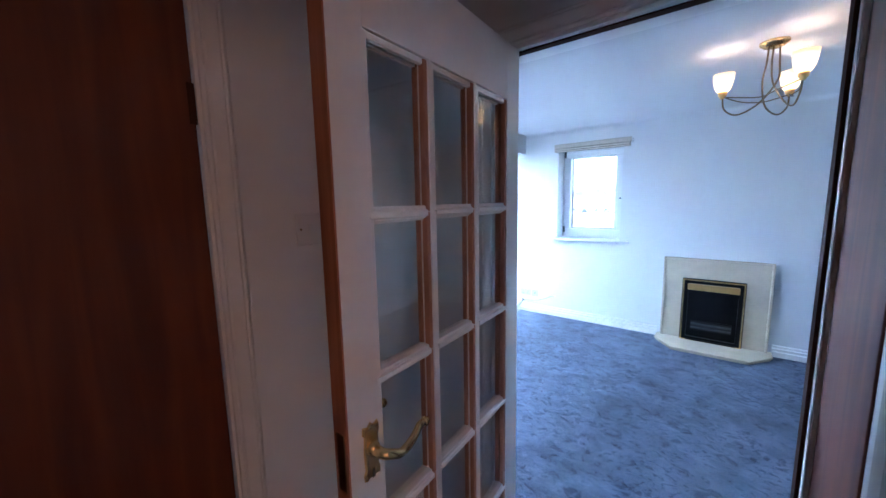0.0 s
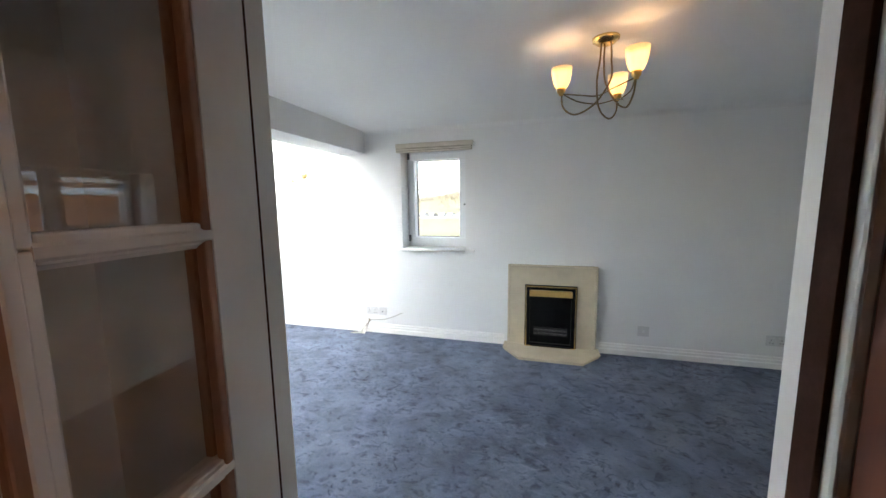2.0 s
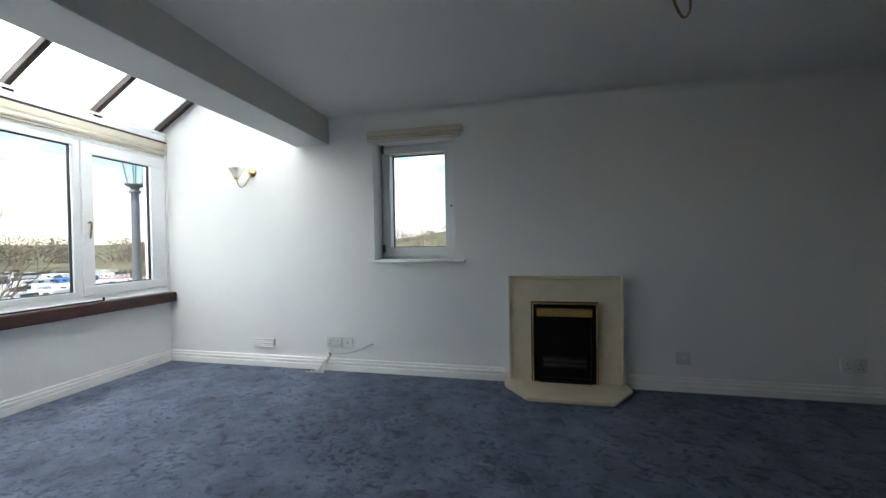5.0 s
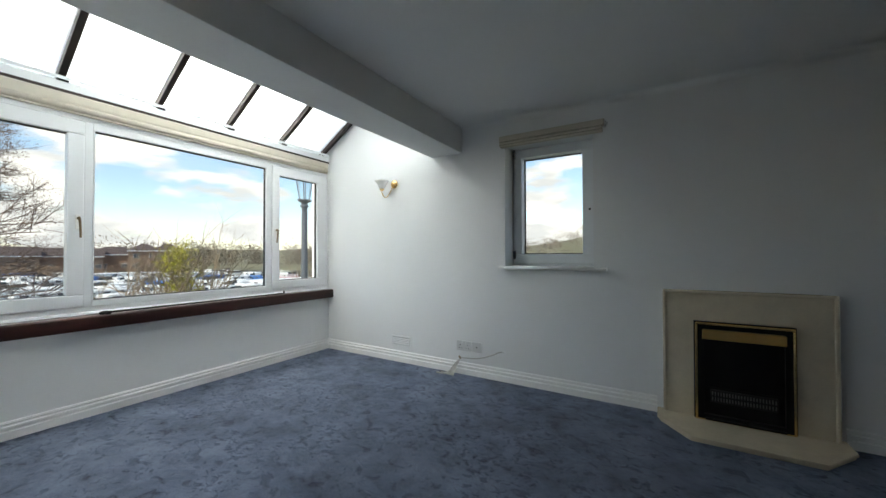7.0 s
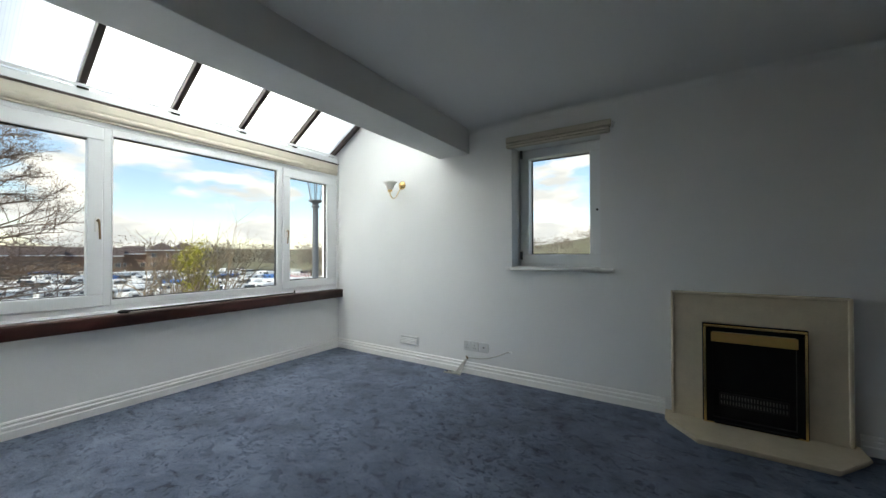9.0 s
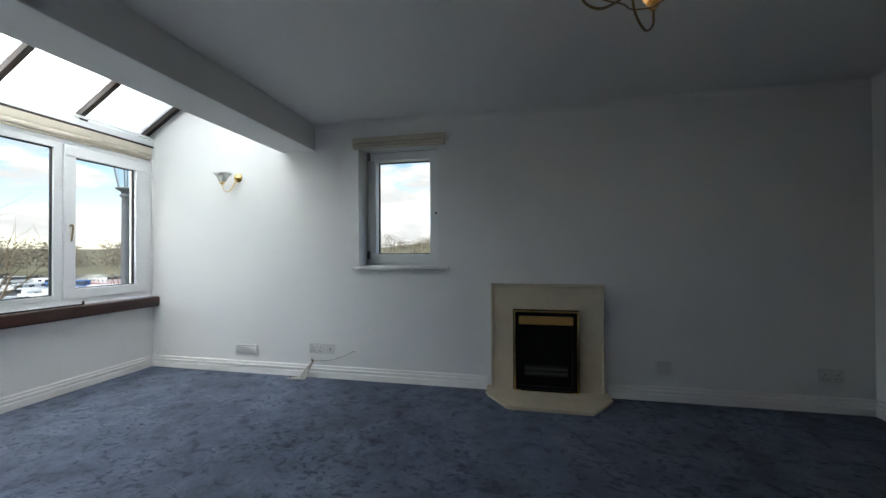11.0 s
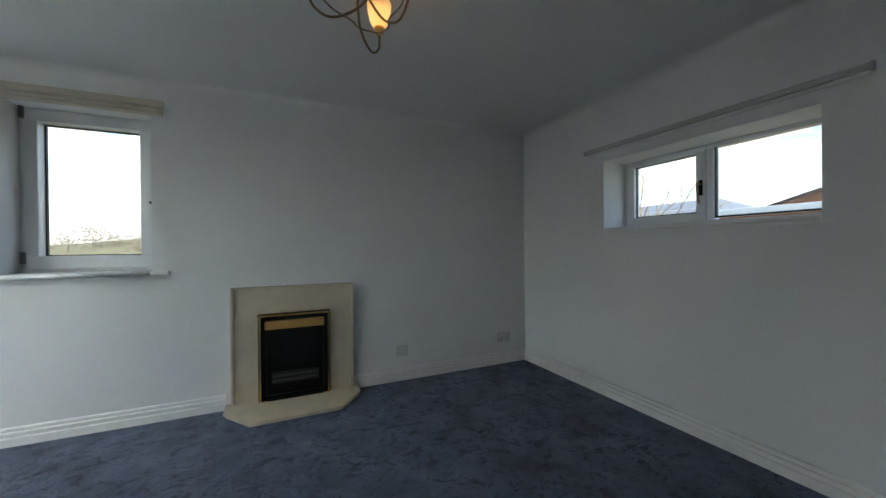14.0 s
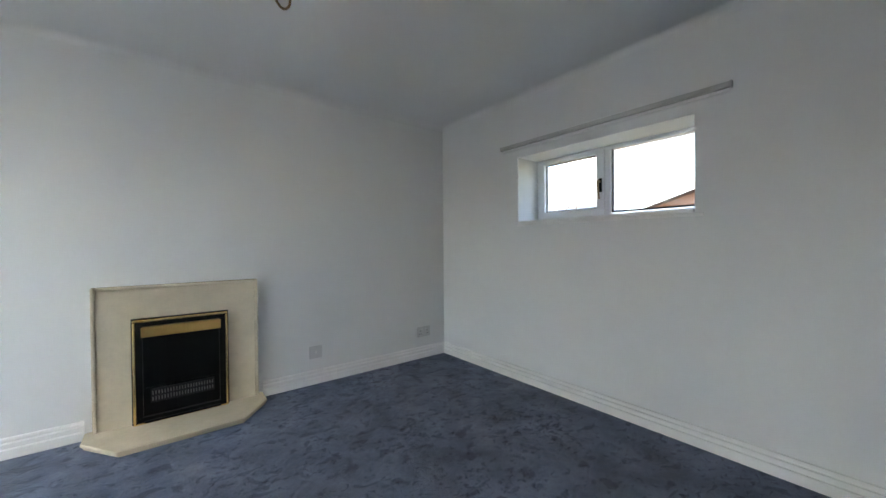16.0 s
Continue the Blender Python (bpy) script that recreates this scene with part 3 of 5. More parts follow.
bars = [-0.055, -0.602, -1.153, -1.703, -2.254, -2.805]
sx0, sx1 = -3.985, -2.34
angle = math.atan(SLOPE)
length = (sx1 - sx0) / math.cos(angle)
slope_m = Matrix.Translation((sx0, 0, on_slope(sx0))) @ Matrix.Rotation(-angle, 4, "Y")
for i, y in enumerate(bars):
    nxt = bars[i + 1] if i + 1 < len(bars) else YB
    if abs(y - nxt) > 0.05:
        part("opal_sheet", box((0.0, nxt + 0.008, 0.0), (length, y - 0.008, 0.016), 0.0, slope_m), M_OPAL, sl, "milky white roof sheet")
    b = part("glazing_bar", box((0.004, y - 0.02, -0.05), (length, y + 0.02, -0.002), 0.004, slope_m), M_BAR, sl, "dark brown glazing bar")
    part("cap", box((0.0, y - 0.03, 0.018), (length, y + 0.03, 0.034), 0.004, slope_m), M_BAR, b)
part("eaves_rail", extrude_profile([(0, 2.212), (0.122, 2.212), (0.128, 2.22), (0.128, 2.276), (0.118, 2.288), (0.02, 2.226), (0, 2.226)], (-3.985, YB + 0.002, 0), (-3.985, -0.004, 0), (1, 0, 0)), M_UPVC, sl, "white eaves rail")
part("rail_lip", box((-3.862, YB + 0.003, 2.29), (-3.852, -0.005, 2.314), 0.002), M_UPVC, sl, "thin white lip along the rail")
part("rail_shadow_gap", box((-3.9, YB + 0.003, 2.204), (-3.842, -0.004, 2.222), 0.001), M_BAR, sl, "dark brown trim line")
for y in bars[1:]:
    part("clip", box((-3.857, y - 0.03, 2.276), (-3.846, y + 0.03, 2.29), 0.002), M_BLACK, sl, "small black clip")
for y in (-0.3, -0.86, -1.4, -1.95, -2.5):
    part("lip_bracket", box((-3.862, y - 0.006, 2.269), (-3.853, y + 0.006, 2.304), 0.001), M_UPVC, sl)

# tall north window
w3 = tagged(new("window_3"), "tall white plastic-framed window in a deep reveal", "window", kind="structure")
w3.location = (-1.25, 0.25, 1.0)
bm = bmesh.new()
ring(bm, "y", 0.205, 0.315, -1.61, -0.885, 1.012, 2.075, (0.03, 0.03, 0.03, 0.03))
part("window_frame", bm, M_UPVC, w3)
bm = bmesh.new()
ring(bm, "y", 0.192, 0.305, -1.592, -0.903, 1.03, 2.062, (0.07, 0.095, 0.088, 0.07), 0.006)
s = part("sash", bm, M_UPVC, w3, "white opening light")
pane("pane", s, "y", 0.287, -1.522, -0.998, 1.118, 1.992)
for z in (1.07, 2.0):
    part("hinge", box((-1.6, 0.172, z), (-1.58, 0.196, z + 0.075), 0.003), M_GRILLE, s, "dull metal hinge")
part("key_hole", lathe([(0, 0), (0.009, 0), (0.009, 0.006), (0, 0.007)], 10, pose(-0.94, 0.192, 1.49, 90)), M_BLACK, s)
bm = extrude_profile([(0.205, 0), (-0.045, 0), (-0.052, -0.008), (-0.052, -0.018), (-0.045, -0.026), (0.205, -0.026)], (-1.61, 0, 1.011), (-0.885, 0, 1.011), (0, 1, 0))
part("window_sill", bm, M_TRIM, w3, "white painted sill board", True)
for a, b in ((-1.656, -1.61), (-0.885, -0.787)):
    part("sill_horn", box((a, -0.052, 0.985), (b, -0.001, 1.011), 0.006), M_TRIM, w3)

pel = thing("blind_headrail", (-1.235, -0.03, 2.05), "cream folded blind in its headrail above the tall window", "window blind")
part("headrail", box((-1.645, -0.055, 2.098), (-0.80, -0.002, 2.142), 0.006), M_CREAM, pel)
part("folded_fabric", extrude_profile([(0, 2.052), (0.045, 2.05), (0.058, 2.06), (0.05, 2.07), (0.06, 2.08), (0.052, 2.095), (0, 2.097)], (-1.638, -0.002, 0), (-0.815, -0.002, 0), (0, -1, 0)), M_CREAM, pel, "cream folded fabric", False)
part("end_bracket", box((-0.80, -0.05, 2.085), (-0.79, -0.002, 2.13), 0.003), M_PLASTIC, pel)
part("control_knob", lathe([(0, 0), (0.01, 0), (0.012, 0.01), (0, 0.016)], 12, pose(-0.79, -0.03, 2.11, 0, 90)), M_PLASTIC, pel)

# wide high east window
w4 = tagged(new("window_4"), "low wide white-framed window high in a deep reveal", "window", kind="structure")
w4.location = (2.44, -1.6, 1.3)
bm = bmesh.new()
ring(bm, "x", 2.43, 2.495, -2.215, -0.99, 1.292, 1.805, (0.025, 0.025, 0.025, 0.025))
add_box(bm, (2.43, -1.626, 1.317), (2.495, -1.583, 1.78), 0.004)
part("window_frame", bm, M_UPVC, w4)
bm = bmesh.new()
ring(bm, "x", 2.42, 2.485, -1.583, -1.013, 1.312, 1.79, (0.06, 0.055, 0.055, 0.03), 0.005)
s = part("sash", bm, M_UPVC, w4, "white opening light")
pane("pane", s, "x", 2.455, -1.523, -1.062, 1.369, 1.762)
lever_handle(s, pose(2.42, -1.555, 1.53) @ pose(0, 0, 0, 0, 0, 180), M_BLACK)
pane("pane", w4, "x", 2.455, -2.19, -1.626, 1.333, 1.797)
part("window_sill", box((2.165, -2.212, 1.268), (2.43, -0.993, 1.29), 0.004), M_TRIM, w4, "thin white painted sill")
part("sill_lip", box((2.166, -2.258, 1.25), (XE - 0.001, -0.99, 1.2665), 0.003), M_TRIM, w4)

rail = thing("blind_rail", (2.16, -1.6, 1.9), "slim grey blind rail on the wall above the high window", "blind rail")
part("rail", box((2.15, -2.375, 1.888), (XE - 0.001, -0.83, 1.918), 0.006), M_RAIL, rail)
for y in (-2.378, -0.827):
    part("end_cap", box((2.148, y - 0.004, 1.886), (XE - 0.001, y + 0.004, 1.92), 0.002), M_RAIL, rail)
part("batten", box((2.165, -2.37, 1.87), (XE - 0.001, -0.835, 1.887), 0.002), M_WALL, rail, "white painted batten")

# ---- fireplace ----
fp = thing("fireplace_surround", (0, -0.03, 0.034), "plain cream marble fireplace surround with a raised edge bead", "fireplace")
X0, X1, ZT = -0.432, 0.432, 0.872
bm = bmesh.new()
for a, b in (((X0 + 0.004, -0.046, 0.034), (-0.23, -0.001, 0.67)), ((0.224, -0.046, 0.034), (X1 - 0.004, -0.001, 0.67)), ((X0 + 0.004, -0.046, 0.67), (X1 - 0.004, -0.001, ZT - 0.004))):
    add_box(bm, a, b)
bmesh.ops.remove_doubles(bm, verts=bm.verts, dist=1e-5)
part("back_panel", bm, M_MARBLE, fp)
for a, b in (((X0, -0.06, 0.034), (X0 + 0.02, -0.002, ZT)), ((X1 - 0.02, -0.06, 0.034), (X1, -0.002, ZT)), ((X0 + 0.02, -0.06, ZT - 0.02), (X1 - 0.02, -0.002, ZT))):
    part("edge_bead", box(a, b, 0.006), M_MARBLE, fp, "rounded marble bead")

he = thing("hearth", (0, -0.2, 0), "cream marble hearth slab with canted front corners", "hearth")


def slab(inset, z0, z1):
    pts = [(-0.47 + inset, -0.001), (-0.47 + inset, -0.16), (-0.306 + inset * 0.5, -0.385 + inset), (0.292 - inset * 0.5, -0.385 + inset), (0.465 - inset, -0.16), (0.465 - inset, -0.001)]
    b = bmesh.new()
    f = b.faces.new([b.verts.new((x, y, z0)) for x, y in pts])
    e = bmesh.ops.extrude_face_region(b, geom=[f])
    for v in e["geom"]:
        if isinstance(v, bmesh.types.BMVert):
            v.co.z = z1
    bmesh.ops.bevel(b, geom=list(b.edges), offset=0.004, segments=2, affect="EDGES")
    return b


part("lower_slab", slab(0.012, 0.0, 0.016), M_MARBLE, he)
part("upper_slab", slab(0.0, 0.0165, 0.034), M_MARBLE, he)

fi = thing("electric_fire", (0, -0.07, 0.034), "black inset electric fire in a polished brass frame", "electric fire")
FX0, FX1, FZ0, FZ1 = -0.258, 0.246, 0.036, 0.673
bm = bmesh.new()
ring(bm, "y", -0.072, -0.047, FX0, FX1, FZ0, FZ1, (0.02, 0.02, 0.002, 0.02), 0.002)
part("outer_trim", bm, M_BLACK, fi, "thin black outer trim")
bm = bmesh.new()
ring(bm, "y", -0.086, -0.07, FX0 + 0.006, FX1 - 0.006, FZ0 + 0.002, FZ1 - 0.006, (0.014, 0.014, 0.002, 0.016), 0.005)
part("brass_frame", bm, M_BRASS, fi, "polished brass frame")
bm = bmesh.new()
ring(bm, "y", -0.078, 0.0, FX0 + 0.018, FX1 - 0.018, FZ0 + 0.004, FZ1 - 0.02, (0.035, 0.035, 0.03, 0.026), 0.002)
part("inner_frame", bm, M_BLACK, fi, "black enamelled inner frame")
part("back_box", box((FX0 + 0.05, -0.012, FZ0 + 0.03), (FX1 - 0.05, -0.004, FZ1 - 0.04)), M_COAL, fi)
part("hood", box((FX0 + 0.045, -0.081, 0.558), (FX1 - 0.045, -0.05, 0.62), 0.004), M_BRASSB, fi, "brushed brass hood plate")
bm = box((FX0 + 0.05, -0.06, 0.245), (FX1 - 0.05, -0.03, 0.556), 0.004)
part("front_glass", bm, M_BLACK, fi, "dark upper panel")
bm = extrude_profile([(0.03, 0.07), (0.05, 0.07), (0.058, 0.14), (0.05, 0.243), (0.02, 0.243)], (FX0 + 0.05, 0, 0), (FX1 - 0.05, 0, 0), (0, -1, 0))
part("lower_panel", bm, M_BLACK, fi)
gr = part("grille", box((-0.17, -0.064, 0.148), (0.162, -0.055, 0.232), 0.002), M_COAL, fi, "perforated heater grille")
pin = mesh_of("grille_bar", box((-0.0026, -0.003, -0.011), (0.0026, 0.003, 0.011), 0.001), M_GRILLE)
for i in range(22):
    for k in range(2):
        o = new("grille_bar", pin)
        o.parent = gr
        o.location = (-0.16 + i * 0.0148, -0.066, 0.172 + k * 0.036)
part("base_lip", box((-0.2, -0.088, 0.036), (0.195, -0.06, 0.05), 0.003), M_BLACK, fi)


# ---- wall fittings ----
def socket(name, x0, x1, z0, z1, label, kind):
    cx, cz = (x0 + x1) / 2, (z0 + z1) / 2
    t = thing(name, (cx, 0, cz), label, "socket")
    p = part("face_plate", box((x0, -0.012, z0), (x1, -0.0005, z1), 0.004), M_SOCKET, t)
    if kind == "double":
        for s in (-1, 1):
            for dx, dz in ((0, 0.016), (-0.011, -0.012), (0.011, -0.012)):
                part("pin_slot", box((cx + s * 0.038 + dx - 0.004, -0.0135, cz + dz - 0.003 - 0.008), (cx + s * 0.038 + dx + 0.004, -0.011, cz + dz + 0.003 - 0.008)), M_SLOT, p)
            part("rocker", box((cx + s * 0.02 - 0.006, -0.017, cz + 0.02), (cx + s * 0.02 + 0.006, -0.011, cz + 0.036), 0.002), M_PLASTIC, p)
    elif kind == "aerial":
        part("aerial_hole", lathe([(0, 0), (0.007, 0), (0.006, 0.004), (0, 0.004)], 12, pose(cx, -0.012, cz, 90)), M_SLOT, p)
    else:
        part("rocker", box((cx - 0.008, -0.017, cz - 0.012), (cx + 0.008, -0.011, cz + 0.012), 0.002), M_PLASTIC, p)
    return t


socket("double_socket", -2.092, -1.94, 0.216, 0.306, "white plastic double power socket above the skirting", "double")
socket("aerial_socket", -1.929, -1.838, 0.216, 0.306, "square white aerial socket with a dark centre hole", "aerial")
socket("switched_outlet", 0.808, 0.908, 0.203, 0.302, "square grey-white fused outlet beside the fireplace", "switch")
socket("double_socket", 1.838, 1.992, 0.207, 0.302, "white plastic double power socket near the corner", "double")

ve = thing("wall_vent", (-2.755, 0, 0.218), "white slotted ventilation grille low on the wall", "vent")
part("plate", box((-2.872, -0.014, 0.173), (-2.636, -0.0005, 0.265), 0.003), M_PLASTIC, ve)
for k in range(4):
    z = 0.19 + k * 0.0165
    part("slat", extrude_profile([(0.013, 0), (0.022, -0.004), (0.022, -0.001), (0.013, 0.007)], (-2.86, 0, z), (-2.648, 0, z), (0, -1, 0)), M_PLASTIC, ve)
    part("slot", box((-2.858, -0.0155, z + 0.008), (-2.65, -0.0138, z + 0.0135)), M_VENTSLOT, ve)

ca = thing("aerial_cable", (-1.9, -0.03, 0.0), "loose white aerial cable hanging from the wall to the carpet", "cable")
part("cable", tube(smooth_line([(-1.63, -0.002, 0.252), (-1.66, -0.02, 0.25), (-1.73, -0.022, 0.215), (-1.85, -0.026, 0.172), (-1.98, -0.03, 0.158), (-2.04, -0.036, 0.158)], 8), 0.0052), M_CABLE, ca, "", True)
for k in range(4):
    o = 0.011 * (k - 1.5)
    part("loose_end", tube(smooth_line([(-2.035, -0.034, 0.16), (-2.06 + o * 0.4, -0.045, 0.12), (-2.09 + o, -0.06, 0.07), (-2.11 + 2 * o, -0.085 - 0.01 * k, 0.012), (-2.15 + 3 * o, -0.11 + 0.015 * k, 0.008), (-2.20 + 2.8 * o, -0.125 + 0.03 * k, 0.012)], 7), 0.0075), M_CABLE, ca, "", True)
part("plug", lathe([(0, 0), (0.008, 0), (0.008, 0.03), (0.004, 0.034), (0, 0.034)], 10, pose(-2.035, -0.034, 0.145, 20, -30)), M_ANTIQUE, ca)
part("plug", lathe([(0, 0), (0.009, 0), (0.009, 0.04), (0.005, 0.046), (0, 0.046)], 10, pose(-2.19, -0.085, 0.012, 0, -90)), M_SLOT, ca, "dark plug end")
part("wall_clip", box((-1.64, -0.012, 0.243), (-1.615, -0.0005, 0.262), 0.003), M_PLASTIC, ca)

# wall light in the bay
sc = thing("wall_light", (-2.85, 0, 1.855), "brass wall light with an unlit flared white glass shade", "wall light")
part("rose", lathe([(0, 0.03), (0.012, 0.028), (0.022, 0.02), (0.034, 0.014), (0.042, 0.008), (0.045, 0.0), (0, 0)], 24, pose(-2.85, 0, 1.857, 90)), M_BRASS, sc, "", True)
part("arm", tube(smooth_line([(-2.85, -0.02, 1.845), (-2.858, -0.05, 1.78), (-2.872, -0.085, 1.72), (-2.888, -0.115, 1.71), (-2.9, -0.135, 1.745), (-2.902, -0.14, 1.775)], 8), 0.0045), M_BRASS, sc, "", True)
part("finial", lathe([(0, 0), (0.01, 0.003), (0.013, 0.012), (0.008, 0.022), (0, 0.026)], 14, pose(-2.85, -0.028, 1.857, 90)), M_BRASS, sc, "", True)
cup = part("cup", lathe([(0, 0), (0.016, 0.002), (0.022, 0.012), (0.024, 0.02), (0.0, 0.02)], 18, pose(-2.902, -0.14, 1.772)), M_BRASS, sc, "", True)
part("shade", lathe([(0.018, 0), (0.03, 0.012), (0.04, 0.035), (0.052, 0.06), (0.076, 0.084), (0.074, 0.086), (0.05, 0.063), (0.037, 0.037), (0.027, 0.015), (0.014, 0.003)], 28, pose(-2.902, -0.14, 1.79)), M_SHADEW, sc, "flared white glass shade", True)

# ceiling light
CX, CY = 0.19, -1.69
ch = thing("ceiling_light", (CX, CY, CEIL), "three-arm antique brass ceiling light with lit frosted shades", "ceiling light")
part("ceiling_rose", lathe([(0, -0.03), (0.02, -0.032), (0.045, -0.026), (0.052, -0.016), (0.062, -0.012), (0.064, 0.0), (0, 0)], 28, pose(CX, CY, CEIL)), M_BRASS, ch, "polished brass ceiling rose", True)
ARMS = (184.0, -58.0, 63.0)
RA = 0.205
for k, a in enumerate(ARMS):
    def at(r, ang, z):
        return (CX + r * math.cos(radians(ang)), CY + r * math.sin(radians(ang)), z)
    arm = part("arm", tube(smooth_line([at(0.026, a + 150, CEIL - 0.03), at(0.03, a + 150, 2.2), at(0.036, a + 130, 2.1), at(0.06, a + 40, 1.99), at(0.135, a + 8, 1.945), at(0.192, a, 1.985), at(RA, a, 2.06)], 9), 0.0045, 8), M_ANTIQUE, ch, "", True)
    nxt = ARMS[(k + 1) % 3]
    if nxt < a:
        nxt += 360
    part("tie", tube(smooth_line([at(RA - 0.005, a, 2.055), at(0.13, a + 25, 2.027), at(0.085, a + 60, 2.015), at(0.13, nxt - 25, 2.027), at(RA - 0.005, nxt, 2.055)], 7), 0.0032, 6), M_ANTIQUE, ch, "", True)
    px, py, _ = at(RA, a, 0)
    part("lamp_holder", lathe([(0, 0), (0.01, 0), (0.013, 0.01), (0.02, 0.016), (0.022, 0.034), (0.0, 0.036)], 18, pose(px, py, 2.046)), M_BRASSB, ch, "", True)
    shade = part("shade", lathe([(0.019, 0), (0.03, 0.01), (0.04, 0.033), (0.047, 0.067), (0.051, 0.103), (0.049, 0.103), (0.044, 0.067), (0.037, 0.035), (0.027, 0.013), (0.016, 0.003)], 28, pose(px, py, 2.078)), M_SHADE, ch, "frosted glass tulip shade", True)
    part("bulb", lathe([(0, 0.0), (0.012, 0.002), (0.015, 0.015), (0.022, 0.035), (0.022, 0.05), (0.014, 0.066), (0, 0.07)], 14, pose(px, py, 2.084)), M_BULB, shade, "lit bulb", True)
    ld = bpy.data.lights.new("lamp", "POINT")
    ld.energy, ld.color, ld.shadow_soft_size = LAMP, (1.0, 0.62, 0.4), 0.035
    lo = new("lamp", ld)
    lo.location = (px, py, 2.155)

# ---- doorway and glazed door ----
dj = tagged(new("door_1"), "open white fifteen-pane glazed door in a white lined doorway", "door", kind="structure")
dj.location = (-0.25, -3.05, 0)
D0, D1, DZ = DOOR[0], DOOR[1], DOOR[3]
LIN0, LIN1 = YH - 0.003, YS + 0.003
for nm, a, b in (("lining", (D0, LIN0, 0), (D0 + 0.018, LIN1, DZ - 0.018)), ("lining", (D1 - 0.018, -3.228, 0), (D1, LIN1, DZ - 0.018)), ("head_lining", (D0, LIN0, DZ - 0.018), (D1, LIN1, DZ))):
    part(nm, box(a, b, 0.002), M_TRIM, dj)
# the left strip also puts the dark of the hinge gap into colour
for x0, x1, y0, y1 in ((D0 + 0.0175, D0 + 0.023, -3.232, -3.186), (D1 - 0.026, D1 - 0.0175, -3.228, -3.186)):
    part("dark_strip", box((x0, y0, 0), (x1, y1, DZ - 0.022), 0.001), M_DARKBROWN, dj, "dark brown strip down the door lining")
part("dark_strip", box((D0 + 0.022, -3.244, DZ - 0.0225), (D1 - 0.022, -3.215, DZ - 0.0175), 0.001), M_DARKBROWN, dj)
ARCH = [(0.0, 0.0), (0.0, 0.012), (0.006, 0.016), (0.012, 0.013), (0.016, 0.017), (0.042, 0.019), (0.048, 0.015), (0.052, 0.018), (0.06, 0.012), (0.06, 0.0)]


def architrave(parent, base, out_dir, side_dir, z1, label="", flip=1):
    """A moulded upright board: profile pairs run sideways and out from the wall."""
    bm = extrude_profile(ARCH, (base[0], base[1], 0.0), (base[0], base[1], z1), side_dir, out_dir)
    return part("architrave", bm, M_TRIM, parent, label)


def architrave_head(parent, start, end, out_dir, label=""):
    bm = extrude_profile(ARCH, start, end, (0, 0, 1), out_dir)
    return part("architrave", bm, M_TRIM, parent, label)


for y, o in ((YS + 0.0005, 1), (YH - 0.0005, -1)):
    architrave(dj, (D0 + 0.006, y), (0, o, 0), (-1, 0, 0), DZ - 0.006)
    architrave(dj, (D1 - (0.006 if o > 0 else 0.018), y if o > 0 else -3.2285), (0, o, 0), (1 if o > 0 else 0.3, 0, 0), DZ - 0.006)
    architrave_head(dj, (D0 - 0.054, y, DZ - 0.006), (D1 + (0.054 if o > 0 else -0.002), y, DZ - 0.006), (0, o, 0))
part("strike_plate", box((D1 - 0.0195, -3.212, 0.93), (D1 - 0.0172, -3.192, 1.02), 0.001), M_BRASS, dj)
for z, y in ((0.62, -3.19), (0.98, -3.2), (1.22, -3.185), (1.47, -3.2), (1.66, -3.19)):
    part("nail_hole", lathe([(0, 0), (0.0016, 0), (0.0016, 0.0006), (0, 0.0006)], 8, pose(D1 - 0.018, y, z, 0, -90)), M_SLOT, dj)
for z in (0.2, 1.0, 1.75):
    part("hinge", tube([(D0 + 0.026, -3.25, z), (D0 + 0.026, -3.25, z + 0.08)], 0.006), M_BRASS, dj)

# the leaf, built shut along +x from its hinge and swung open into the hall
LEAF = Matrix.Translation((-0.555, -3.262, 0.0)) @ Matrix.Rotation(radians(-87.0), 4, "Z")
LW, LH, LT = 0.769, 1.978, 0.04
cols = [(0.098, 0.268), (0.302, 0.472), (0.506, 0.676)]
rows_z = [(0.145 + 0.335 * k, 0.455 + 0.335 * k) for k in range(5)]
gx0, gx1, gz0, gz1 = 0.088, 0.686, 0.135, 1.808
bm = bmesh.new()
for a, b in (((0, 0, 0.006), (gx0, LT, LH)), ((gx1, 0, 0.006), (LW - 0.003, LT, LH)), ((gx0, 0, 0.006), (gx1, LT, gz0)), ((gx0, 0, gz1), (gx1, LT, LH))):
    add_box(bm, a, b, 0.001, LEAF)
leaf = part("leaf", bm, M_TRIM, dj, "white painted stiles and rails")
part("lock_edge", box((LW - 0.003, 0.001, 0.006), (LW + 0.001, LT - 0.001, LH), 0.0, LEAF), M_EDGE, leaf, "bare timber lock edge")


def muntin(a, b, vertical):
    """A glazing bar with sloped mouldings on both faces."""
    w, d = 0.017, LT
    pr = [(-w, d * 0.38), (-w, d * 0.62), (-w * 0.75, d * 0.72), (-w * 0.5, d * 0.9), (-w * 0.3, d), (w * 0.3, d), (w * 0.5, d * 0.9), (w * 0.75, d * 0.72), (w, d * 0.62), (w, d * 0.38), (w * 0.75, d * 0.28), (w * 0.5, d * 0.1), (w * 0.3, 0), (-w * 0.3, 0), (-w * 0.5, d * 0.1), (-w * 0.75, d * 0.28)]
    bmx = extrude_profile(pr, a, b, (1, 0, 0) if vertical else (0, 0, 1), (0, 1, 0))
    bmx.transform(LEAF)
    return bmx


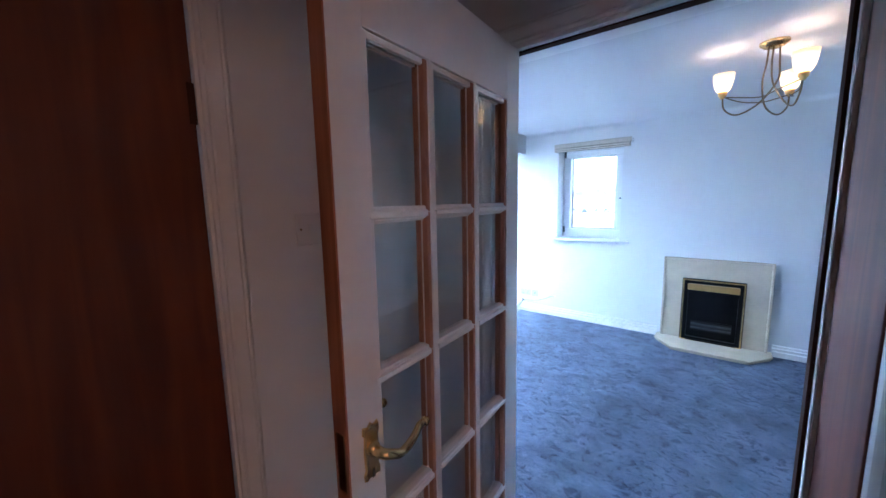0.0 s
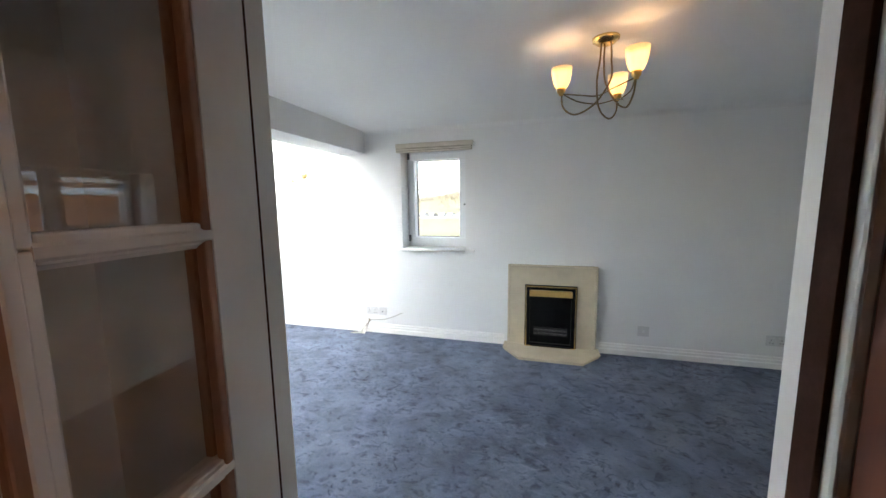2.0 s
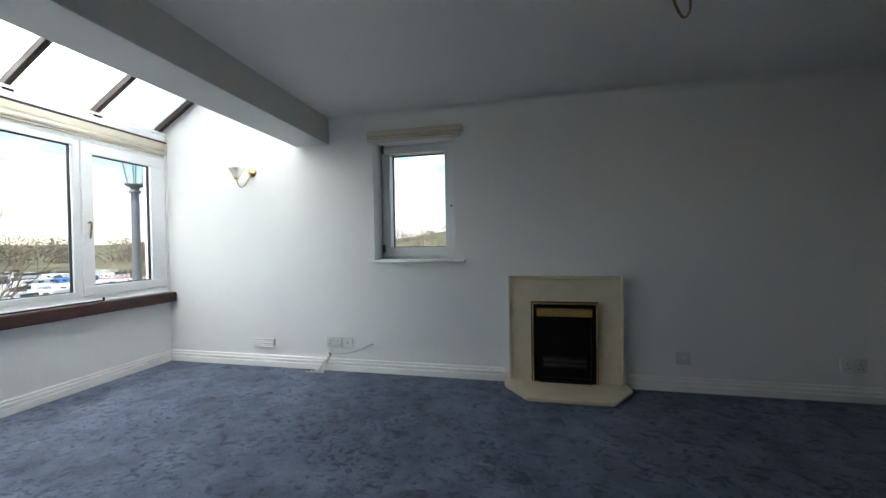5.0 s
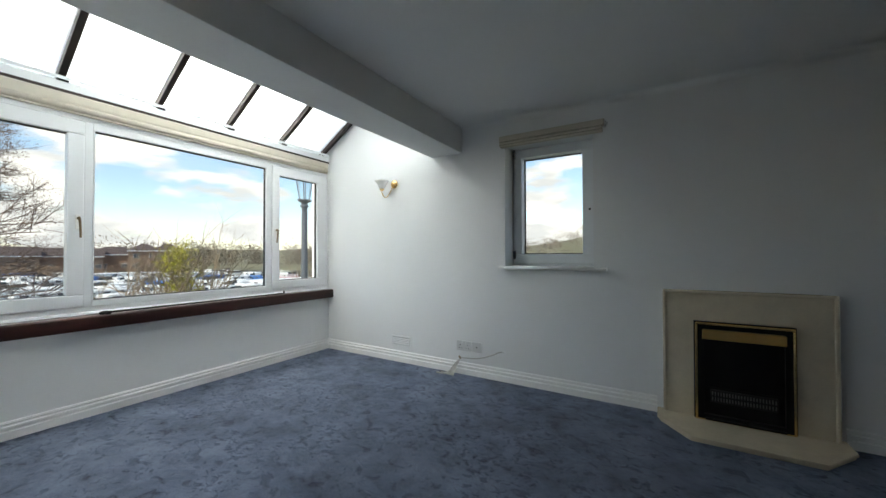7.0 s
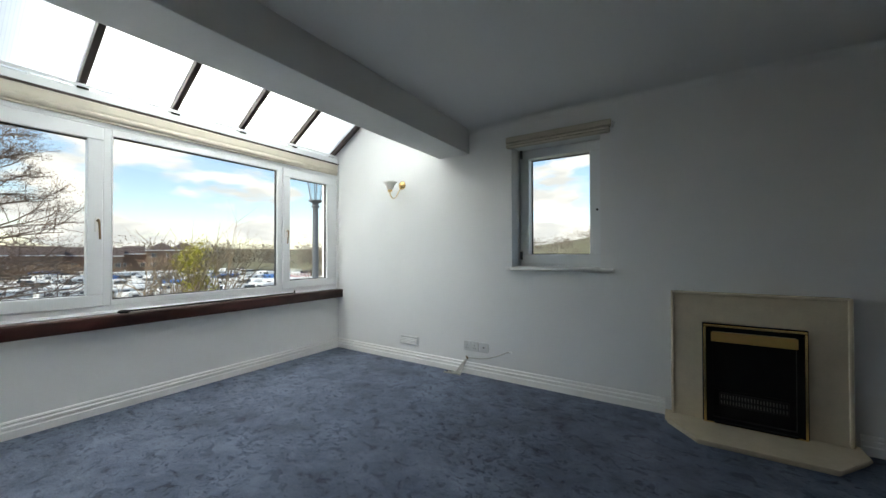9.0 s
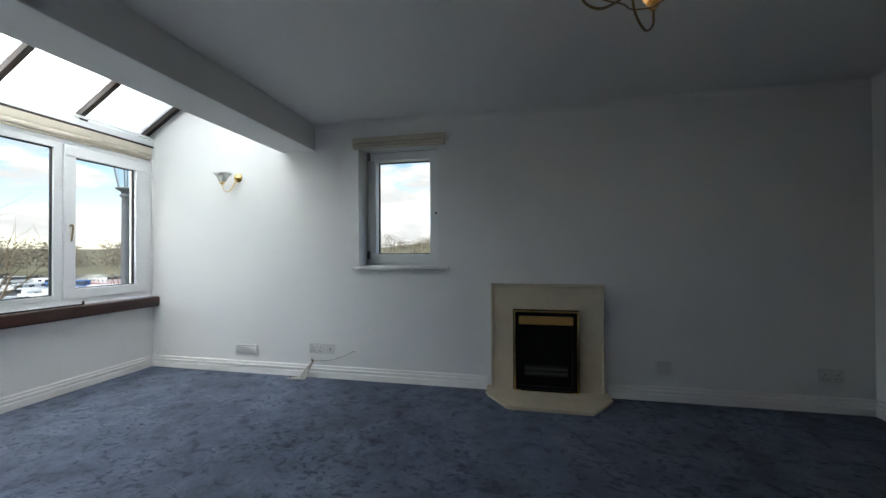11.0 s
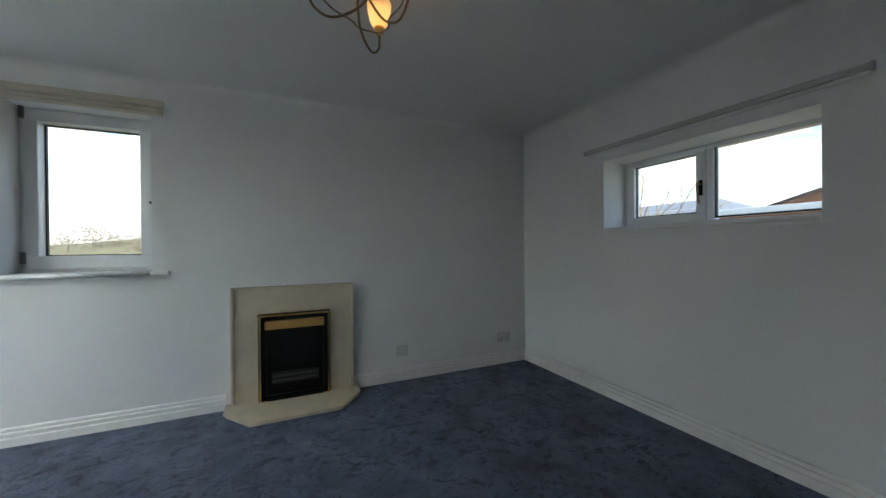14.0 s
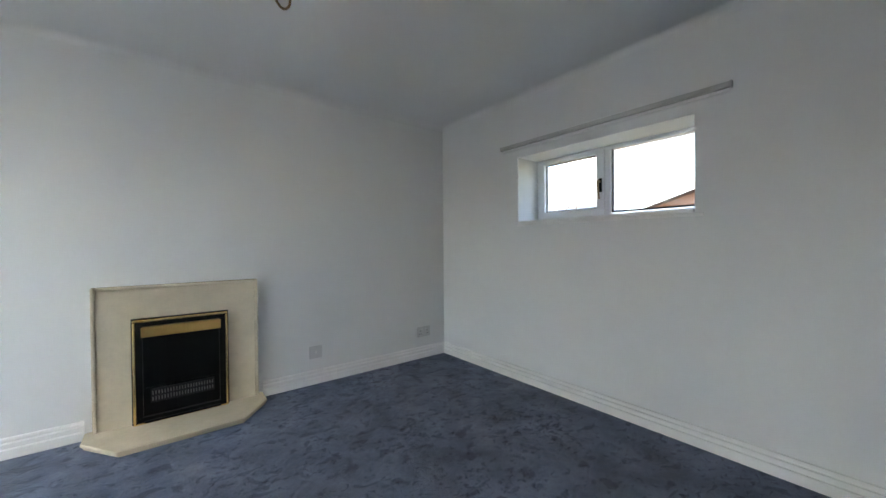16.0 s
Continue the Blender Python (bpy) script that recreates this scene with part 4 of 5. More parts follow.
for x in (0.285, 0.489):
    part("muntin", muntin((x, 0, gz0), (x, 0, gz1), True), M_TRIM, leaf)
for k in range(4):
    z = 0.465 + 0.335 * k
    for c0, c1 in ((gx0, 0.2685), (0.3015, 0.4725), (0.5055, gx1)):
        part("muntin", muntin((c0, 0, z), (c1, 0, z), False), M_TRIM, leaf)


def bead_frame(c, r, side):
    """Slim beads round a pane: the two lying ones, or one of the upright ones."""
    b = bmesh.new()
    (x0, x1), (z0, z1) = c, r
    for y0, y1 in ((0.004, 0.016), (0.024, 0.036)):
        if side == "lying":
            for z in (z0 - 0.012, z1 - 0.002):
                add_box(b, (x0 + 0.002, y0, z), (x1 - 0.002, y1, z + 0.014), 0.003)
        else:
            x = x0 - 0.012 if side == "hinge" else x1 - 0.002
            add_box(b, (x, y0 - 0.002, z0 - 0.012), (x + 0.014, y1 + 0.002, z1 + 0.012), 0.003)
    b.transform(LEAF)
    return b


for c in cols:
    for r in rows_z:
        part("pane", box((c[0] - 0.012, 0.018, r[0] - 0.012), (c[1] + 0.012, 0.022, r[1] + 0.012), 0.0, LEAF), M_DOORGLASS, leaf, "clear glass pane")
        # only hinge-side beads get the colour that carries the warm light
        for side in ("lying", "lock", "hinge"):
            part("glazing_bead", bead_frame(c, r, side), M_WARMBEAD if side == "hinge" else M_TRIM, leaf, "glazing bead with warm bounce light in its colour" if side == "hinge" else "")


def door_handle(side):
    """Scrolled brass lever on a shaped plate; side +1 the face turned to the passage."""
    y = LT if side > 0 else 0.0
    o = 1 if side > 0 else -1
    hx = LW - 0.055
    b = bmesh.new()
    outline = [(-0.02, -0.075), (-0.012, -0.07), (0.012, -0.07), (0.02, -0.075), (0.021, -0.055), (0.017, -0.045), (0.019, 0.0), (0.017, 0.045), (0.021, 0.055), (0.02, 0.075), (0.008, 0.07), (0.0, 0.08), (-0.008, 0.07), (-0.02, 0.075), (-0.021, 0.055), (-0.017, 0.045), (-0.019, 0.0), (-0.017, -0.045), (-0.021, -0.055)]
    f = b.faces.new([b.verts.new((hx + x, y, 1.000 + 0.78 * z)) for x, z in outline])
    for v in bmesh.ops.extrude_face_region(b, geom=[f])["geom"]:
        if isinstance(v, bmesh.types.BMVert):
            v.co.y = y + o * 0.006
            v.co.x = hx + (v.co.x - hx) * 0.88
            v.co.z = 1.000 + (v.co.z - 1.000) * 0.95
    b.transform(LEAF)
    h = part("door_handle", b, M_BRASS, leaf, "scrolled polished brass lever handle")
    l = [(hx, y + o * 0.005, 1.007), (hx, y + o * 0.035, 1.008), (hx - 0.012, y + o * 0.046, 1.004), (hx - 0.04, y + o * 0.048, 0.992), (hx - 0.075, y + o * 0.047, 0.999), (hx - 0.1, y + o * 0.046, 1.017), (hx - 0.118, y + o * 0.045, 1.014)]
    t = tube([LEAF @ Vector(p) for p in smooth_line(l, 6)], 0.0115, 10, 0.0075)
    part("lever", t, M_BRASS, h, "", True)
    part("boss", lathe([(0, 0.016), (0.01, 0.015), (0.015, 0.006), (0.016, 0)], 16, LEAF @ pose(hx, y + o * 0.005, 1.008, -90 * o)), M_BRASS, h, "", True)
    part("lever_tip", lathe([(0, -0.011), (0.008, -0.008), (0.011, 0), (0.008, 0.008), (0, 0.011)], 12, LEAF @ pose(hx - 0.12, y + o * 0.045, 1.015)), M_BRASS, h, "", True)
    part("key_hole", box((hx - 0.003, min(y, y + o * 0.0075), 0.945), (hx + 0.003, max(y, y + o * 0.0075), 0.963), 0.0, LEAF), M_SLOT, h)


door_handle(1)
door_handle(-1)
part("latch_plate", box((LW, 0.009, 0.94), (LW + 0.002, 0.031, 1.06), 0.0005, LEAF), M_ANTIQUE, leaf)

# ---- hall ----
HXW, HXE, HYS = -0.90, 0.269, -6.0
structure("wall_hall_west", wall_mesh("x", HXW - 0.12, HXW, HYS, YH, 0.0, CEIL, [(-4.82, -4.06, 0.0, 1.985)]), M_WALL, "white painted hall wall beside the open door", "wall")
structure("wall_hall_east", wall_mesh("x", HXE, HXE + 0.12, HYS, YH, 0.0, CEIL, [(-3.58, -3.27, 0.0, 1.985), (-4.95, -4.2, 0.0, 1.985)]), M_WALL, "white painted hall wall", "wall")
structure("wall_hall_south", box((HXW - 0.12, HYS - 0.12, 0.0), (HXE + 0.12, HYS, CEIL)), M_WALL, "white painted wall at the hall's far end", "wall")
structure("ceiling_hall", box((HXW - 0.12, HYS - 0.12, CEIL), (HXE + 0.12, YH, CEIL + 0.1)), M_CEIL, "white hall ceiling", "ceiling")


# unseen side room and lamp, added to brighten the hall warmly from the east
structure("wall_side_room", wall_mesh("x", 2.0, 2.1, -6.0, YH, 0.0, CEIL, []), M_WALL, "white painted wall of the added, unseen side room", "wall")
structure("wall_side_room_south", box((HXE + 0.12, -6.12, 0.0), (2.1, -6.0, CEIL)), M_WALL, "white painted wall of the added, unseen side room", "wall")
structure("ceiling_side_room", box((HXE + 0.12, -6.12, CEIL), (2.1, YH, CEIL + 0.1)), M_CEIL, "white ceiling of the added, unseen side room", "ceiling")
hl = thing("side_room_light", (1.2, -5.2, CEIL), "small round opal ceiling light added in the unseen side room", "ceiling light")
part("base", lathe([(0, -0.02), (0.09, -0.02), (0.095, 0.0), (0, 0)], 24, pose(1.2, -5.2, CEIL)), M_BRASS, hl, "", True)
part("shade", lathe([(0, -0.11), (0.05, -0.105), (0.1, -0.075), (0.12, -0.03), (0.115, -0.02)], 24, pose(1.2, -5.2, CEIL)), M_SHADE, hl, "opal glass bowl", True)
hd = bpy.data.lights.new("hall_fill_lamp", "POINT")
hd.energy, hd.color, hd.shadow_soft_size = HALL_FILL, (1.0, 0.48, 0.26), 0.12
new("hall_fill_lamp", hd).location = (1.2, -5.2, CEIL - 0.3)


def flush_door(name, x_face, y0, y1, inward):
    """A veneered flush door set in a wall that runs along y; inward: +1 when the hall lies towards +x."""
    d = tagged(new(name), "closed red-brown veneered flush door in the hall" if inward > 0 else "narrow red-brown veneered cupboard door beside the doorway", "door", kind="structure")
    d.location = (x_face, (y0 + y1) / 2, 0)
    xa, xb = x_face - inward * 0.05, x_face - inward * (0.012 if inward > 0 else -0.016)
    part("leaf", box((min(xa, xb), y0 + 0.018, 0.006), (max(xa, xb), y1 - 0.018 if inward > 0 else -3.2485, 1.962), 0.002), M_VENEER, d, "red-brown wood veneer leaf")
    lo, hi = min(x_face - inward * 0.12, x_face), max(x_face - inward * 0.12, x_face)
    for a, b in ((y0, y0 + 0.015), (y1 - 0.015, y1)):
        part("lining", box((lo, a, 0), (hi, b, 1.97), 0.001), M_TRIM, d)
    part("head_lining", box((lo, y0 + 0.015, 1.97), (hi, y1 - 0.015, 1.985), 0.001), M_TRIM, d)
    for y, s in ((y0 + 0.008, -1), (y1 - 0.008, 1)):
        if inward < 0 and s > 0:
            continue
        w = 1.0
        bm = extrude_profile(ARCH, (x_face, y, 0.0), (x_face, y, 1.978), (0, s * w, 0), (inward, 0, 0))
        part("architrave", bm, M_TRIM, d)
    part("architrave", extrude_profile(ARCH, (x_face, y0 - 0.045, 1.978), (x_face, y1 + (-0.012 if inward < 0 else 0.045), 1.978), (0, 0, 1), (inward, 0, 0)), M_TRIM, d)
    if inward < 0:
        return
    hy = y0 + 0.075
    h = part("door_handle", box((min(x_face - inward * 0.012, x_face - inward * 0.006), hy - 0.02, 0.89), (max(x_face - inward * 0.012, x_face - inward * 0.006), hy + 0.02, 1.04), 0.002), M_BRASS, d, "brass lever handle")
    part("lever", tube(smooth_line([(x_face - inward * 0.01, hy, 0.97), (x_face + inward * 0.03, hy, 0.97), (x_face + inward * 0.035, hy + 0.03, 0.965), (x_face + inward * 0.035, hy + 0.11, 0.97)], 5), 0.009), M_BRASS, h, "", True)
    for z in (0.2, 1.68):
        part("hinge", box((x_face - inward * 0.014 - 0.004, y1 - 0.03, z), (x_face - inward * 0.014 + 0.004, y1 - 0.013, z + 0.09), 0.001), M_DARKBROWN, d)


flush_door("door_2", HXW, -4.82, -4.06, 1)
flush_door("door_3", HXE, -3.58, -3.27, -1)

sw = thing("light_switch", (HXW, -3.82, 1.42), "square white light switch plate on the hall wall", "light switch")
part("face_plate", box((HXW + 0.0005, -3.866, 1.376), (HXW + 0.01, -3.774, 1.47), 0.004), M_PLASTIC, sw)
part("rocker", box((HXW + 0.008, -3.83, 1.408), (HXW + 0.014, -3.81, 1.438), 0.002), M_PLASTIC, sw)
for y in (-3.853, -3.787):
    part("screw", lathe([(0, 0), (0.0035, 0), (0.003, 0.002), (0, 0.002)], 8, pose(HXW + 0.0095, y, 1.423, 0, 90)), M_ANTIQUE, sw)


# ---- outside ----
GZ = -3.5
WATER = -4.1


def away(bearing, dist, z=GZ):
    """A place outside: degrees to the west of north, and metres, from the doorway."""
    return Vector((-0.51 - dist * math.sin(radians(bearing)), -2.985 + dist * math.cos(radians(bearing)), z))


M_GRASS = ground_material()
M_WATER = material("canal_water", (0.045, 0.055, 0.05), 0.08, vary=0.2, scale=0.2, fine=3, bump=0.05)
M_BARK = material("grey_brown_bark", (0.22, 0.175, 0.145), 0.9, vary=0.3, scale=4, fine=40, bump=0.1)
M_TWIG = material("brown_twigs", (0.21, 0.15, 0.125), 0.9, vary=0.3, scale=3, fine=20, bump=0)
M_PALETWIG = material("pale_twigs", (0.30, 0.23, 0.15), 0.9, vary=0.25, scale=3, fine=20, bump=0)
M_YELLOW = material("yellow_green_leaves", (0.46, 0.43, 0.05), 0.7, vary=0.4, scale=2, fine=12, bump=0)
M_BLOSSOM = material("young_green_leaves", (0.09, 0.09, 0.035), 0.8, vary=0.3, scale=3, fine=12, bump=0)
M_SCRUB = material("pale_brown_scrub", (0.27, 0.19, 0.13), 0.9, vary=0.4, scale=0.3, fine=2, bump=0)
M_WOODS = material("spring_woodland", (0.17, 0.145, 0.11), 0.95, vary=0.5, scale=0.12, fine=0.9, bump=0)
M_BRICK = material("brown_brick", (0.27, 0.175, 0.125), 0.85, vary=0.2, scale=0.6, fine=9, bump=0.05)
M_TERRA = material("orange_brick", (0.42, 0.2, 0.125), 0.85, vary=0.12, scale=0.8, fine=14, bump=0.05)
M_ROOF = material("brown_roof_tiles", (0.075, 0.055, 0.05), 0.8, vary=0.25, scale=0.8, fine=7, bump=0.1)
M_PALEROOF = material("weathered_red_brown_tiles", (0.24, 0.17, 0.145), 0.8, vary=0.25, scale=0.8, fine=7, bump=0.1)
M_METALROOF = material("grey_roof_sheet", (0.2, 0.225, 0.265), 0.4, 0.2, vary=0.08, scale=0.7, fine=10)
M_DARKPANE = material("dark_house_window", (0.05, 0.06, 0.07), 0.1, vary=0.2)
M_HULLW = material("white_boat_paint", (0.78, 0.78, 0.76), 0.3, vary=0.06, obj_random=0.08)
M_HULLR = material("red_boat_paint", (0.4, 0.05, 0.05), 0.35, vary=0.1)
M_HULLB = material("blue_boat_cover", (0.05, 0.16, 0.42), 0.6, vary=0.15)
M_HULLD = material("dark_boat_paint", (0.03, 0.05, 0.05), 0.4, vary=0.1)
M_DECK = material("weathered_jetty_boards", (0.36, 0.32, 0.27), 0.85, vary=0.2, scale=1, fine=9)
M_LAMPPOST = material("dark_grey_painted_iron", (0.15, 0.165, 0.185), 0.45, 0.3, vary=0.15)
M_CAR = material("car_paint", (0.5, 0.52, 0.55), 0.25, 0.2, vary=0.03, coat=0.6, obj_random=0.6)
M_TYRE = material("black_rubber", (0.02, 0.02, 0.02), 0.8)
M_PATH = material("pale_gravel_path", (0.38, 0.35, 0.3), 0.9, vary=0.12, scale=0.3, fine=5)


def ground_height(x, y):
    def step(v, a, b):
        t = min(max((v - a) / (b - a), 0.0), 1.0)
        return t * t * (3 - 2 * t)
    dip = step(-x, 24, 31) * (1 - step(-x, 112, 122)) * step(y + 90, 0, 8) * (1 - step(y, 68, 78))
    hill = step(y, 135, 330) * 30 * (0.75 + 0.25 * math.sin(x * 0.018 + 0.6)) * (1 - 0.6 * step(-x, 20, 190))
    return GZ - 2.0 * dip + hill + 0.15 * math.sin(x * 0.11) * math.sin(y * 0.09)


def ground_lines(n, reach, near):
    v = [i / n for i in range(-n, n + 1)]
    return [math.copysign(near * abs(k) + (reach - near) * abs(k) ** 3, k) for k in v]


gx, gy = ground_lines(75, 1600, 130), ground_lines(75, 1600, 130)
bm = bmesh.new()
gv = [[bm.verts.new((x, y, ground_height(x, y))) for y in gy] for x in gx]
for i in range(len(gx) - 1):
    for j in range(len(gy) - 1):
        bm.faces.new((gv[i][j], gv[i + 1][j], gv[i + 1][j + 1], gv[i][j + 1]))
structure("ground", bm, M_GRASS, "grassy banks and open ground round the marina", "ground", True)
bm = bmesh.new()
bm.faces.new([bm.verts.new(p) for p in ((-121, -92, WATER), (-25, -92, WATER), (-25, 77, WATER), (-121, 77, WATER))])
structure("water", bm, M_WATER, "still dark water of the marina basin", "water")
structure("road", box((-70, 112, GZ + 0.02), (60, 128, GZ + 0.14), 0.02), M_PATH, "pale gravel car park beyond the grass", "road")


def branch(bm, rng, p, d, length, r, depth, twig_bm, droop=0.0, kids=5, spread=45):
    n = 4 if depth else 3
    pts, q = [p], Vector(p)
    d = Vector(d).normalized()
    for i in range(n):
        d = (d + Vector((rng.uniform(-1, 1), rng.uniform(-1, 1), rng.uniform(-1, 1) + droop)) * 0.16).normalized()
        q = q + d * (length / n)
        pts.append(q.copy())
    add_tube(bm if depth > 1 else twig_bm, pts, r, 5 if depth > 1 else 3, r * 0.35)
    if depth > 0:
        for k in range(kids):
            t = rng.uniform(0.25, 1.0)
            i = min(int(t * n), n - 1)
            base = pts[i].lerp(pts[i + 1], t * n - i)
            side = Vector((rng.uniform(-1, 1), rng.uniform(-1, 1), rng.uniform(-0.4, 0.9))).normalized()
            nd = (d * math.cos(radians(spread)) + side * math.sin(radians(spread))).normalized()
            branch(bm, rng, base, nd, length * rng.uniform(0.35, 0.6), r * 0.42, depth - 1, twig_bm, droop, kids, spread)
    return pts


def leaf_clumps(bm, rng, centre, spread, count, size):
    """Small leaf blades scattered unevenly through a crown."""
    for _ in range(count):
        c = Vector(centre) + Vector((rng.gauss(0, spread[0]), rng.gauss(0, spread[1]), rng.gauss(0, spread[2])))
        a = Vector((rng.uniform(-1, 1), rng.uniform(-1, 1), rng.uniform(-1, 1))).normalized()
        b = a.orthogonal().normalized()
        s = size * rng.uniform(0.5, 1.4)
        bm.faces.new([bm.verts.new(c + a * s), bm.verts.new(c + b * s * 0.5), bm.verts.new(c - a * s), bm.verts.new(c - b * s * 0.5)])


def bare_alder(at, height, seed):
    """A bare tree with a straight leader and flat layered limbs."""
    rng = random.Random(seed)
    t = thing("tree", at, "tall bare alder with layered grey-brown branches by the water", "tree")
    tr, tw = bmesh.new(), bmesh.new()
    lean = Vector((0.02, 0.085, 0))
    trunk = smooth_line([Vector(at) + Vector((lean.x * z + 0.06 * math.sin(z * 1.3), lean.y * z + 0.05 * math.cos(z), z)) for z in (0, height * 0.25, height * 0.5, height * 0.75, height)], 6)
    add_tube(tr, trunk, height * 0.0195, 9, 0.014)
    for i in range(92):
        k = 0.2 + 0.78 * (i / 91)
        p = trunk[min(int(k * (len(trunk) - 1)), len(trunk) - 2)]
        ang = rng.uniform(0, 2 * math.pi)
        ln = (1.05 - k) * height * 0.40 * rng.uniform(0.7, 1.1) + 0.3
        branch(tr, rng, p, (math.cos(ang), math.sin(ang), 0.06 + 0.45 * k), ln, 0.011 * ln + 0.01, 2, tw, -0.03, 6, 46)
    part("trunk", tr, M_BARK, t, "grey-brown trunk and limbs")
    rng2 = random.Random(seed + 1)
    for v in [v.co.copy() for v in list(tw.verts)[::5]]:
        leaf_clumps(tw, rng2, v, (0.1, 0.1, 0.06), 2, 0.026)
    part("crown", tw, M_TWIG, t, "bare twigs with small dry cones")
    return t


def bare_shrub(at, height, seed, mat, label, leaves=0, leaf_mat=None, stems=9, lean=0.55):
    rng = random.Random(seed)
    t = thing("shrub", at, label, "shrub", "shrubs along the bank")
    tr, tw = bmesh.new(), bmesh.new()
    for i in range(stems):
        ang = rng.uniform(0, 2 * math.pi)
        o = rng.uniform(0.06, lean)
        branch(tr, rng, Vector(at) + Vector((math.cos(ang), math.sin(ang), 0)) * rng.uniform(0, height * 0.08), (o * math.cos(ang), o * math.sin(ang), 1), height * rng.uniform(0.6, 0.95), height * 0.011, 2, tw, 0.1, 6, 38)
    part("stems", tr, mat, t)
    part("twigs", tw, mat, t)
    if leaves:
        lf = bmesh.new()
        for k in range(14):
            c = Vector(at) + Vector((rng.gauss(0, height * lean * 0.17), rng.gauss(0, height * lean * 0.17), height * rng.uniform(0.3, 0.98)))
            leaf_clumps(lf, rng, c, (height * 0.05, height * 0.05, height * 0.06), leaves // 14, 0.055)
        part("leaves", lf, leaf_mat, t, "young leaves")
    return t


bare_alder(away(86.2, 22), 11.0, 3)
bare_shrub(away(72.8, 17), 4.5, 11, M_PALETWIG, "bare pale-stemmed shrub on the canal bank")
bare_shrub(away(70.0, 26), 4.4, 12, M_TWIG, "bare reddish-brown shrub on the canal bank", stems=7, lean=0.4)
bare_shrub(away(67.6, 22), 5.0, 13, M_PALETWIG, "bushy shrub in yellow-green spring leaf", 2800, M_YELLOW, 8, 0.24)
bare_shrub(away(65.4, 22), 5.3, 14, M_PALETWIG, "sparse pale shrub with a few yellow leaves", 400, M_YELLOW, 7, 0.35)
bare_shrub(away(50.2, 19), 5.0, 15, M_PALETWIG, "sparse bare sapling beside the street lamp", stems=5)

# lamp standard just outside the bay
LP = away(52.0, 9.6)
lp = thing("street_lamp", LP, "dark iron lamp post with a glazed lantern", "street lamp")
part("post", lathe([(0.14, 0), (0.14, 0.5), (0.1, 0.6), (0.085, 2.5), (0.07, 5.6), (0.067, 5.78), (0.1, 5.8), (0.1, 5.84), (0.07, 5.86), (0.0, 5.87)], 16, Matrix.Translation(LP)), M_LAMPPOST, lp, "", True)
part("bracket", lathe([(0.06, 5.84), (0.08, 5.9), (0.17, 5.95), (0.175, 5.98), (0.04, 6.0), (0, 6.0)], 16, Matrix.Translation(LP)), M_LAMPPOST, lp, "", True)
lan = part("lantern", lathe([(0.11, 6.0), (0.2, 6.5), (0.19, 6.5), (0.1, 6.005)], 8, Matrix.Translation(LP)), M_PANE, lp, "tapered glass lantern")
for k in range(4):
    a = math.pi / 4 + k * math.pi / 2
    part("lantern_bar", tube([LP + Vector((0.113 * math.cos(a), 0.113 * math.sin(a), 5.99)), LP + Vector((0.203 * math.cos(a), 0.203 * math.sin(a), 6.5))], 0.011, 6), M_LAMPPOST, lan)
part("lantern_roof", lathe([(0.22, 6.5), (0.22, 6.52), (0.07, 6.74), (0.03, 6.8), (0, 6.84)], 8, Matrix.Translation(LP)), M_LAMPPOST, lan)


# ---- houses ----
def house(name, at, yaw, w, d, eaves, ridge, wall_mat, roof_mat, label, rows=2, cols_n=4, hip=0.0, group=""):
    """A block with windows on its long sides; the roof runs along its length."""
    t = new(name)
    t.matrix_basis = Matrix.Translation(at) @ Matrix.Rotation(radians(yaw), 4, "Z")
    tagged(t, label, "house", group)
    m = t.matrix_basis
    b = box((-w / 2, -d / 2, -0.5), (w / 2, d / 2, eaves), 0, m)
    if not hip:
        for s in (-1, 1):
            f = b.faces.new([b.verts.new(m @ Vector(p)) for p in ((s * w / 2, -d / 2, eaves), (s * w / 2, d / 2, eaves), (s * w / 2, 0, ridge))])
    part("wall", b, wall_mat, t)
    r = bmesh.new()
    o, th = 0.3, 0.06
    e = eaves - (ridge - eaves) * o / (d / 2)
    pts = [(-w / 2 - o, -d / 2 - o, e), (w / 2 + o, -d / 2 - o, e), (w / 2 + o, d / 2 + o, e), (-w / 2 - o, d / 2 + o, e), (-w / 2 - o + hip, 0, ridge), (w / 2 + o - hip, 0, ridge)]
    for lift in (0, th):
        v = [r.verts.new(m @ Vector((x, y, z + lift))) for x, y, z in pts]
        for f in ((0, 1, 5, 4), (2, 3, 4, 5)) + (((1, 2, 5), (3, 0, 4)) if hip else ()):
            r.faces.new([v[q] for q in f])
    part("roof", r, roof_mat, t)
    for s in (-1, 1):
        part("fascia", box((-w / 2 - o, s * (d / 2 + o) - 0.03, e - 0.1), (w / 2 + o, s * (d / 2 + o) + 0.03, e + 0.14), 0.01, m), M_UPVC, t, "pale fascia board")
    for s in (-1, 1):
        for k in range(rows):
            for i in range(cols_n):
                x = -w / 2 + (i + 0.5) * w / cols_n
                z = 0.9 + k * 2.6
                if z + 1.2 > eaves:
                    continue
                wd = part("window", box((x - 0.6, s * d / 2 - 0.06, z), (x + 0.6, s * d / 2 + 0.06, z + 1.2), 0.02, m), M_UPVC, t)
                part("pane", box((x - 0.52, s * d / 2 - 0.075, z + 0.08), (x - 0.03, s * d / 2 + 0.075, z + 1.12), 0, m), M_DARKPANE, wd)
                part("pane", box((x + 0.03, s * d / 2 - 0.075, z + 0.08), (x + 0.52, s * d / 2 + 0.075, z + 1.12), 0, m), M_DARKPANE, wd)
    return t


